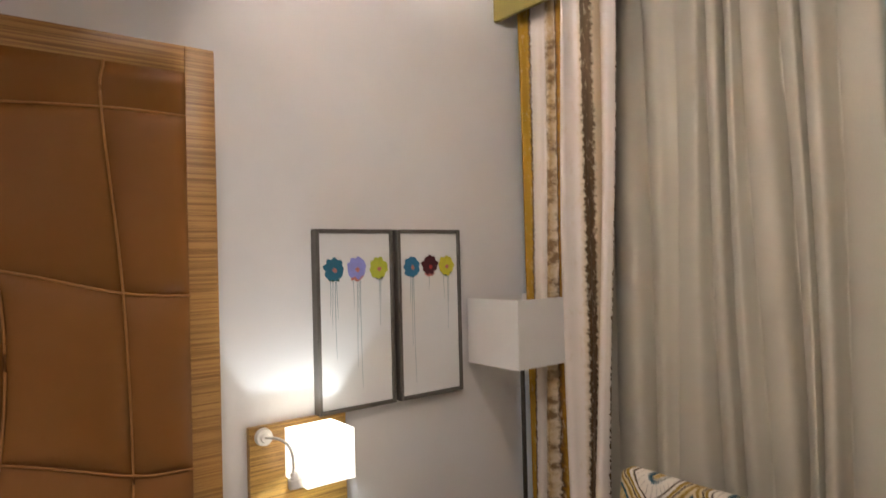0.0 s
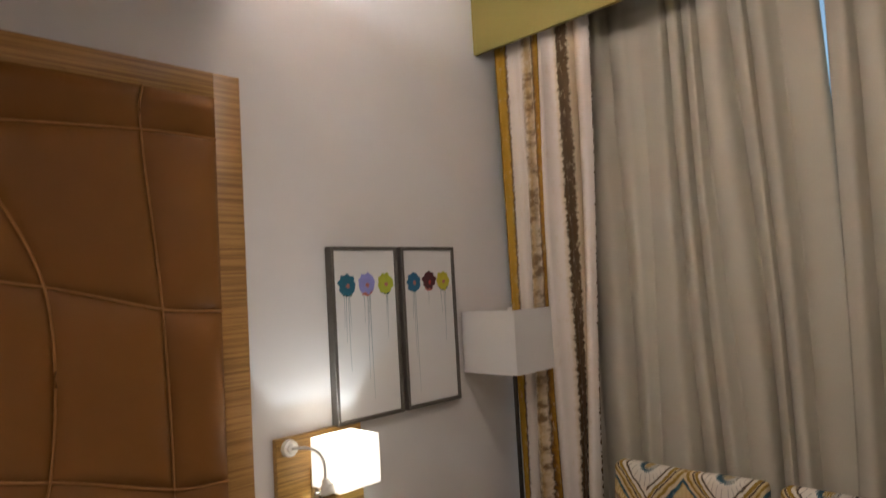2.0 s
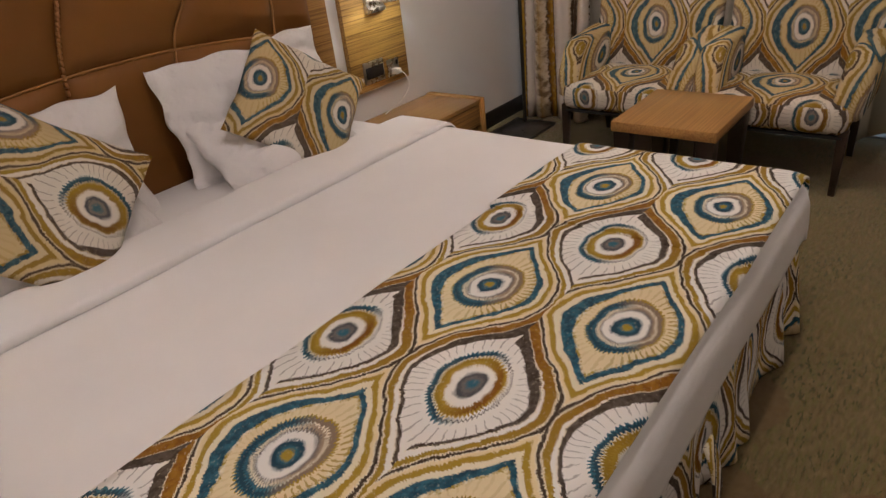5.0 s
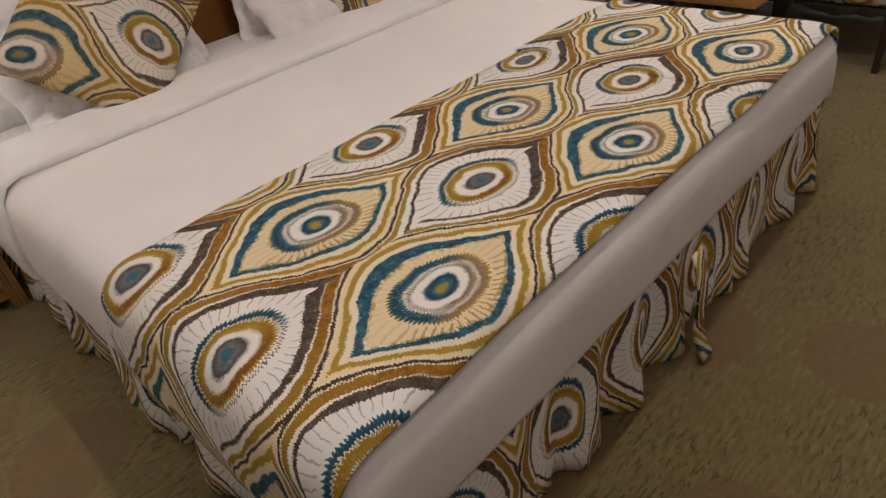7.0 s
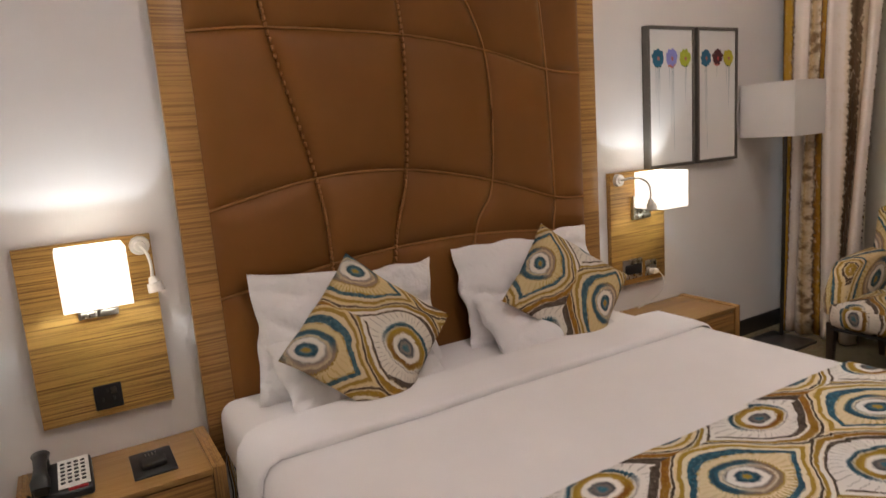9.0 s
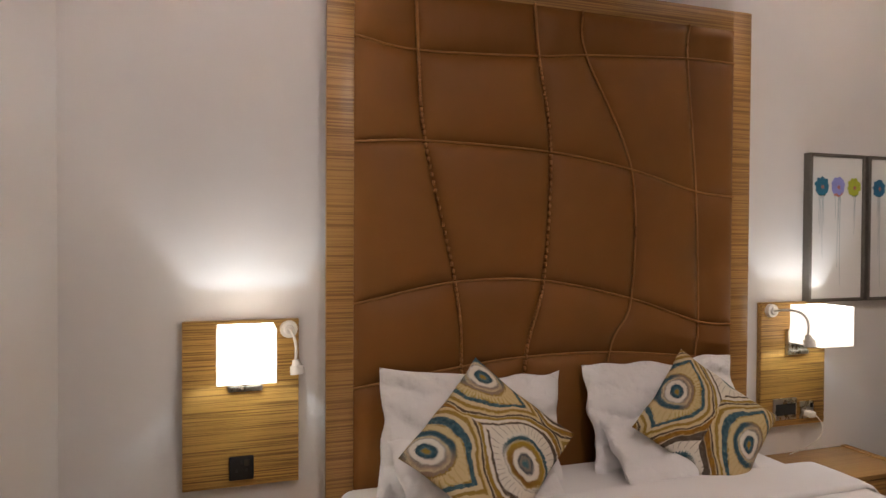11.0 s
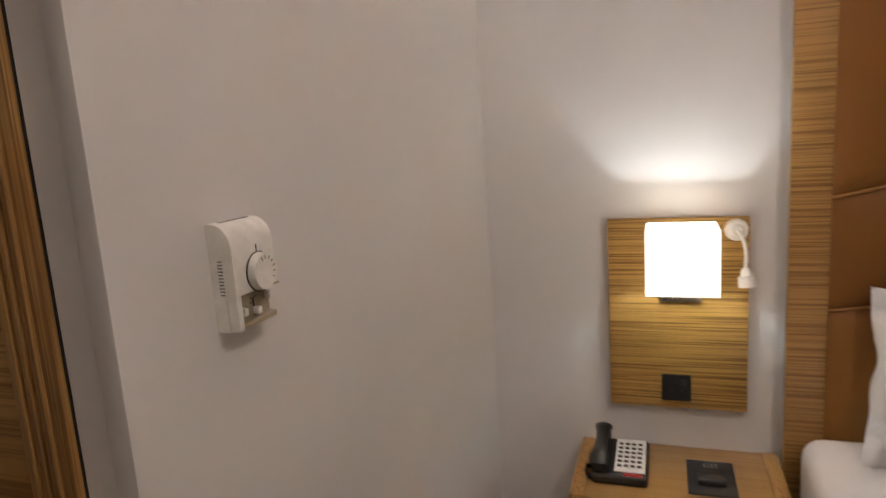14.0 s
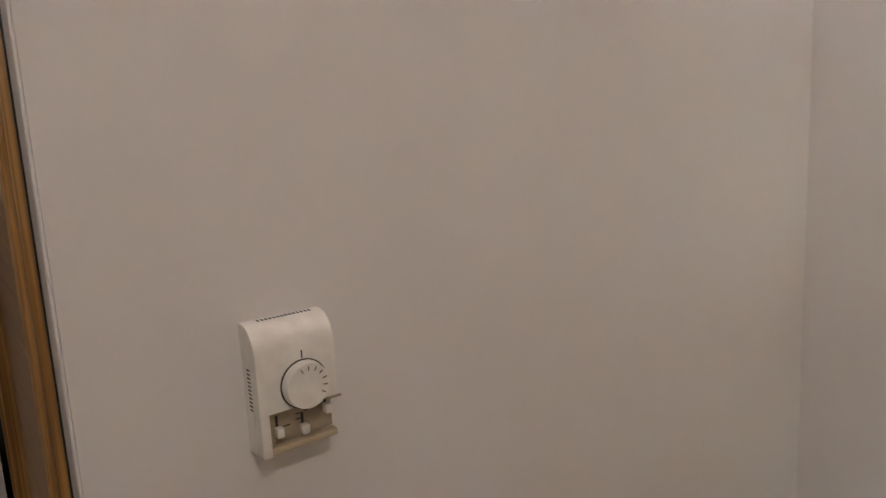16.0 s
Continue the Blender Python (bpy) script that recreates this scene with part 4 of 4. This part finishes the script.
def picture(x0, x1, heads, drips, seed, label):
    z0, z1, f = 1.152, 1.908, 0.016
    p = thing("picture", ((x0 + x1) / 2, -0.001, z0), label, "picture", "flower pictures")
    for lo, hi in (((x0, -0.045, z0), (x0 + f, -0.001, z1)), ((x1 - f, -0.045, z0), (x1, -0.001, z1)),
                   ((x0 + f + 0.0003, -0.045, z0), (x1 - f - 0.0003, -0.001, z0 + f)), ((x0 + f + 0.0003, -0.045, z1 - f), (x1 - f - 0.0003, -0.001, z1))):
        part("frame", box(nb(), lo, hi, 0.0015, 1), TAUPE_FR, p)
    canvas = part("canvas", box(nb(), (x0 + f + 0.001, -0.036, z0 + f + 0.001), (x1 - f - 0.001, -0.004, z1 - f - 0.001)), CANVAS, p, smooth=0)
    w = x1 - x0
    y = -0.0372
    zc = z0 + 0.78 * (z1 - z0)
    for k, (fx, m, foot) in enumerate(heads):
        cx, r = x0 + fx * w, 0.122 * w
        bm = nb()
        blob(bm, cx, zc - r * 0.75, r * 0.62, y - 0.0004, seed + k + 9, 0.5, 40, 0.55)
        part("flower_base", bm, foot, canvas, smooth=0)
        bm = nb()
        blob(bm, cx, zc + 0.004 * (k % 2), r, y - 0.0010, seed + k)
        part("flower", bm, m, canvas, smooth=0)
        bm = nb()
        blob(bm, cx + 0.004, zc - 0.004, r * 0.22, y - 0.0016, seed + k + 20, 0.5)
        part("flower_heart", bm, CORAL_P if m is not MAROON_P else RED, canvas, smooth=0)
    for fx, drop in drips:
        bm = nb()
        cx = x0 + fx * w
        n = 12
        grid(bm, 1, n, lambda u, v: (cx + (u - 0.5) * 0.0034 * (1 - 0.6 * v) + 0.003 * math.sin(v * 3 + fx * 40), y - 0.0002, zc - 0.02 - v * drop * (z1 - z0)))
        part("drip", bm, DROP_P, canvas, smooth=0)


picture(4.023, 4.398, ((0.22, TEAL_P, GREEN_P), (0.51, LILAC_P, CORAL_P), (0.80, LIME_P, GREEN_P)),
        ((0.17, 0.22), (0.20, 0.30), (0.24, 0.46), (0.26, 0.24), (0.46, 0.20), (0.51, 0.52), (0.54, 0.24), (0.56, 0.64), (0.80, 0.2), (0.82, 0.3)), 1.0,
        "framed canvas with teal, lilac and lime flowers")
picture(4.422, 4.780, ((0.22, BLUE_P, TEAL_P), (0.50, MAROON_P, CORAL_P), (0.77, YELLOW_P, GREEN_P)),
        ((0.19, 0.20), (0.22, 0.44), (0.25, 0.66), (0.48, 0.12), (0.73, 0.18), (0.78, 0.36), (0.80, 0.2)), 5.0,
        "framed canvas with blue, maroon and yellow flowers")


# ---- floor lamp ----
fl = thing("floor_lamp", (4.95, -0.22, 0.0), "unlit floor lamp with a white square shade", "floor lamp")
part("base_plate", box(nb(), (4.725, -0.385, 0.0), (5.085, -0.095, 0.018), 0.003), plain("brushed_plate", (0.16, 0.15, 0.14), 0.3, 0.85), fl, "dark metal base plate")
part("pole", rod(nb(), (5.030, -0.19, 0.0185), (5.030, -0.19, 1.40), 0.011), STEEL_DARK, fl)
bm = nb()
sx0, sx1, sy0, sy1, sz0, sz1, th = 4.838, 5.215, -0.360, -0.018, 1.270, 1.580, 0.004
shell(bm, sx0, sx1, sy0, sy1, sz0, sz1, th)
part("shade", bm, SHADE_OFF, fl, "white fabric shade", smooth=0)
part("shade_spider", tube(tube(nb(), [(sx0 + 0.004, -0.19, 1.40), (sx1 - 0.004, -0.19, 1.40)], 0.003), [(5.030, sy0 + 0.004, 1.401), (5.030, sy1 - 0.004, 1.401)], 0.003), STEEL_DARK, fl)


# ---- curtains ----
pel = single("pelmet", box(nb(), (5.075, YS + 0.01, 2.972), (5.10, -0.003, CEIL - 0.002), 0.003), MUSTARD, "mustard fabric pelmet along the window wall", "pelmet", kind="structure")


def hang(name, material, x, ytop, ybot, z0, z1, folds, amp, label, seed=0.0, group="curtains", hem=None):
    """A hanging cloth with folds; ytop and ybot are its two edges at the top and at the floor."""
    n = folds * 18
    width = abs(ytop[1] - ytop[0])

    def place(u, v):
        lift = 0.055 * math.exp(-((u - hem[0]) / hem[1]) ** 2) if hem else 0.0
        z = z1 + (z0 + lift - z1) * v
        k = v
        a = ytop[0] + (ybot[0] - ytop[0]) * k
        b = ytop[1] + (ybot[1] - ytop[1]) * k
        ph = u * folds * 2 * math.pi + 2.6 * math.sin(u * 9 + seed) + 1.3 * math.sin(u * 23 + 2 * seed) + 0.9 * math.sin(v * 2.6 + u * 13)
        lobe = abs(math.sin(ph / 2))
        w = amp * (0.75 * (1.1 - 2.2 * lobe) + 0.45 * math.sin(0.43 * ph + seed + 1.5 * v)) * (0.75 + 0.25 * min(1, v * 3))
        w += 0.012 * math.sin(u * 7 + v * 4 + seed)
        sway = 0.016 * math.sin(v * 5 + u * 11 + seed) * v
        return (x + w, a + (b - a) * u + sway + 0.25 * amp * math.cos(ph), z)
    bm = grid(nb(), n, 26, place, lambda u, v: (u * width * 1.9 + seed * 0.1, (z1 - z0) * v))
    return single(name, bm, material, label, "curtain", group, smooth=80, solid=0.003)


hang("curtain", SHEER, 5.385, (-0.45, -1.605), (-0.42, -1.72), 0.012, 3.12, 10, 0.042, "closed greige full-length curtain", 0.7, hem=(0.70, 0.035))
hang("curtain", SHEER, 5.350, (-1.655, -4.30), (-1.615, -4.30), 0.012, 3.12, 22, 0.042, "closed greige full-length curtain beside a slit of daylight", 2.9, hem=(0.188, 0.02))
hang("drape", DRAPE, 5.19, (-0.045, -0.655), (-0.075, -0.56), 0.010, 3.12, 3, 0.040, "striped ochre, brown and white side drape", 0.0, "drapes")
single("curtain_rail", box(nb(), (5.30, YS + 0.02, 3.12), (5.44, -0.01, 3.145), 0.003), WALL_W, "white curtain rail behind the pelmet", "curtain rail", kind="structure")


# ---- armchairs and low table ----
def armchair(cy):
    ch = thing("armchair", (4.92, cy, 0.0), "low armchair in eye-patterned ochre and teal cloth", "armchair", "pair of armchairs")
    hw = 0.335
    uv_seat = lambda co, n: (co.x - 4.85 if abs(n.z) > 0.6 else co.z - 0.665, co.y - cy)
    bm = box(nb(), (4.600, cy - hw + 0.02, 0.275), (5.10, cy + hw - 0.02, 0.415), 0.045, 5)
    bmesh.ops.subdivide_edges(bm, edges=[e for e in bm.edges if e.calc_length() > 0.2], cuts=6, use_grid_fill=True)
    for v in bm.verts:
        if v.co.z > 0.40:
            v.co.z += 0.022 * math.cos((v.co.y - cy) / hw * 1.4) * math.sin(max(0, min(1, (v.co.x - 4.6) / 0.5)) * math.pi)
    part("seat", set_uv(bm, uv_seat), EYE_LINEN, ch, smooth=70)
    # back, leaning and slightly hollow
    def back_pt(co):
        t = (co.z - 0.30) / 0.56
        co.x += 0.10 * t + 0.018 * ((co.y - cy) / hw) ** 2 * -1
        return co
    bm = box(nb(), (5.035, cy - hw, 0.30), (5.125, cy + hw, 0.852), 0.028, 4)
    bmesh.ops.subdivide_edges(bm, edges=[e for e in bm.edges if e.calc_length() > 0.2], cuts=8, use_grid_fill=True)
    for v in bm.verts:
        if v.co.z > 0.82:
            v.co.z += 0.010 * (2 * abs(v.co.y - cy) / hw - 1) * 0.6
        back_pt(v.co)
    part("backrest", set_uv(bm, lambda co, n: (co.z - 0.63, co.y - cy)), EYE_LINEN, ch, smooth=70)
    for s in (-1, 1):
        prof = [(4.628, 0.34), (4.620, 0.41), (4.642, 0.465), (4.680, 0.525), (4.708, 0.575), (4.745, 0.605), (4.81, 0.618), (4.91, 0.626), (5.02, 0.630), (5.10, 0.632), (5.10, 0.34)]
        bm = nb()
        rings = []
        for off, grow in ((0.0, -0.030), (0.014, -0.010), (0.038, 0.0), (0.078, 0.0), (0.102, -0.010), (0.116, -0.030)):
            ring = []
            cxm, czm = 4.87, 0.50
            for x, z in prof:
                d = Vector((x - cxm, z - czm))
                d *= 1 + grow / max(0.05, d.length)
                flare = 0.020 * max(0, (czm + d.y - 0.42)) / 0.25
                ring.append(bm.verts.new((cxm + d.x, cy + s * (hw - 0.096 + off + flare * 0.8), czm + d.y)))
            rings.append(ring)
        for a, b in zip(rings, rings[1:]):
            for k in range(len(prof)):
                bm.faces.new((a[k], a[(k + 1) % len(prof)], b[(k + 1) % len(prof)], b[k]))
        bm.faces.new(rings[0])
        bm.faces.new(rings[-1])
        bmesh.ops.bevel(bm, geom=[e for e in bm.edges if e.calc_face_angle(0) > 0.3], offset=0.008, segments=2, profile=0.5, affect="EDGES")
        part("arm", set_uv(bm, lambda co, n: (co.z - 0.40 - 0.35 * (co.x - 4.7), s * (co.y - cy) - 0.36 + 0.45 * (co.x - 4.7))), EYE_LINEN, ch, smooth=60)
    # unseen black sheet, added to deepen the shade below the chair
    part("shade_lining", box(nb(), (4.615, cy - hw + 0.035, 0.262), (5.10, cy + hw - 0.035, 0.2745), 0.003), BLACK_LEATHER, ch, "assumed black lining that deepens the shade under the seat")
    for lx, ly, rake in ((4.640, hw - 0.035, -0.010), (4.640, -hw + 0.035, -0.010), (5.10, hw - 0.05, 0.05), (5.10, -hw + 0.05, 0.05)):
        bm = box(nb(), (lx - 0.021, cy + ly - 0.021, 0.0), (lx + 0.021, cy + ly + 0.021, 0.30), 0.003)
        for v in bm.verts:
            k = 1 - v.co.z / 0.30
            v.co.x = lx + (v.co.x - lx) * (1 - 0.35 * k) + rake * k
            v.co.y = cy + ly + (v.co.y - cy - ly) * (1 - 0.35 * k)
        part("leg", bm, DARK_WOOD, ch, "dark tapered wooden leg")
    return ch


first = armchair(-1.006)
copy_thing(first, Matrix.Translation((4.92, -1.725, 0.0)))

tb = thing("coffee_table", (4.335, -1.44, 0.0), "small square zebrano coffee table with dark legs", "coffee table")
part("tabletop", box(nb(), (4.080, -1.665, 0.385), (4.595, -1.220, 0.430), 0.004), zebrano("zebrano_tabletop", "x", (0.48, 0.255, 0.085), (0.30, 0.145, 0.045), 0.3, 0.8), tb)
for x in (4.125, 4.55):
    for y in (-1.62, -1.265):
        bm = box(nb(), (x - 0.036, y - 0.036, 0.0), (x + 0.036, y + 0.036, 0.3845), 0.003)
        for v in bm.verts:
            k = 1 - v.co.z / 0.3845
            v.co.x, v.co.y = x + (v.co.x - x) * (1 - 0.3 * k), y + (v.co.y - y) * (1 - 0.3 * k)
        part("leg", bm, DARK_WOOD, tb, "dark wooden leg")


# ---- thermostat ----
def thermostat():
    y0, y1, z0, z1 = -1.432, -1.337, 1.205, 1.354
    th = thing("thermostat", (XL, (y0 + y1) / 2, z0), "ivory room thermostat with round dial and three sliders", "thermostat")
    D = 0.038
    cut = z0 + 0.050
    # body: side profile in depth and height, swept along the wall
    prof = [(0.0006, z0), (D * 0.55, z0), (D * 0.55, cut), (D, cut)]
    for k in range(9):
        a = k / 8 * math.pi / 2
        prof.append((D - 0.030 * (1 - math.cos(a)), z1 - 0.034 + 0.034 * math.sin(a)))
    prof.append((0.0006, z1))
    bm = nb()
    rings = [[bm.verts.new((XL + d, y, z)) for d, z in prof] for y in (y0, y1)]
    for k in range(len(prof)):
        bm.faces.new((rings[0][k], rings[0][(k + 1) % len(prof)], rings[1][(k + 1) % len(prof)], rings[1][k]))
    bm.faces.new(rings[0])
    bm.faces.new(rings[1][::-1])
    bmesh.ops.bevel(bm, geom=[e for e in bm.edges if e.calc_face_angle(0) > 0.6], offset=0.0022, segments=2, profile=0.5, affect="EDGES")
    body = part("body", bm, WHITE_PL, th)
    yc, zc = y0 + 0.054, z0 + 0.075
    bm = rod(nb(), (XL + D + 0.0002, yc, zc), (XL + D + 0.0015, yc, zc), 0.0285, None, 40)
    part("dial_shadow_ring", bm, STEEL_DARK, body)
    bm = rod(nb(), (XL + D + 0.0016, yc, zc), (XL + D + 0.013, yc, zc), 0.0272, 0.0255, 48)
    dial = part("dial", bm, WHITE_PL, body)
    bm = nb()
    for k in range(7):
        a = radians(112 - k * 24)
        m = Matrix.Translation((XL + D + 0.0135, yc + 0.020 * math.cos(a), zc + 0.020 * math.sin(a))) @ Matrix.Rotation(a - math.pi / 2, 4, "X")
        bmesh.ops.create_cube(bm, size=1, matrix=m @ Matrix.Diagonal((0.0006, 0.0009, 0.0052, 1)))
    part("scale_marks", bm, INK, body, smooth=0)
    bm = box(nb(), (XL + D - 0.0002, yc - 0.0007, zc + 0.0295), (XL + D + 0.0008, yc + 0.0007, zc + 0.0385))
    part("pointer_mark", bm, INK, th, smooth=0)
    # lower recess with sliders
    part("slider_panel", box(nb(), (XL + D * 0.55 + 0.0002, y0 + 0.0125, z0 + 0.009), (XL + D * 0.55 + 0.0016, y1 - 0.002, cut - 0.001)), BEIGE_PL, th, "beige slider panel")
    bm = box(nb(), (XL + D * 0.55, y0 + 0.003, z0 + 0.0005), (XL + D - 0.003, y1 - 0.0015, z0 + 0.0088), 0.002)
    part("lower_lip", bm, BEIGE_PL, th)
    part("side_cheek", box(nb(), (XL + D * 0.55, y0 + 0.0004, z0 + 0.0006), (XL + D - 0.0006, y0 + 0.0115, cut + 0.001), 0.002), WHITE_PL, th)
    for yy, zz in ((y0 + 0.024, z0 + 0.023), (y0 + 0.055, z0 + 0.018), (y1 - 0.010, z0 + 0.034)):
        part("slider_slot", box(nb(), (XL + D * 0.55 + 0.0017, yy - 0.0015, zz + 0.004), (XL + D * 0.55 + 0.0022, yy + 0.0015, zz + 0.018)), INK, th, smooth=0)
        part("slider_knob", box(nb(), (XL + D * 0.55 + 0.0023, yy - 0.0042, zz - 0.0055), (XL + D * 0.55 + 0.013, yy + 0.0042, zz + 0.0055), 0.0012), WHITE_PL, th)
    bm = nb()
    for yy, zz, w in ((y0 + 0.036, z0 + 0.026, 0.008), (y0 + 0.050, z0 + 0.036, 0.005), (y0 + 0.060, z0 + 0.037, 0.005), (y0 + 0.072, z0 + 0.042, 0.007), (y0 + 0.052, z0 + 0.0295, 0.010)):
        box(bm, (XL + D * 0.55 + 0.0017, yy - w / 2, zz - 0.0007), (XL + D * 0.55 + 0.0021, yy + w / 2, zz + 0.0007))
    part("printed_bars", bm, INK, th, smooth=0)
    for k in range(11):
        z = z0 + 0.052 + k * 0.0046
        part("vent_slot", box(nb(), (XL + 0.013, y0 - 0.0005, z), (XL + 0.0205, y0 + 0.0006, z + 0.0015)), INK, th, smooth=0)
    for k in range(14):
        y = y0 + 0.018 + k * 0.0048
        part("vent_slot", box(nb(), (XL + 0.0055, y, z1 - 0.0006), (XL + 0.0115, y + 0.002, z1 + 0.0004)), INK, th, smooth=0)
    part("lever", box(nb(), (XL + D - 0.001, y1 - 0.016, cut - 0.002), (XL + D + 0.002, y1 + 0.004, cut + 0.0005), 0.0006), BEIGE_PL, th)


thermostat()
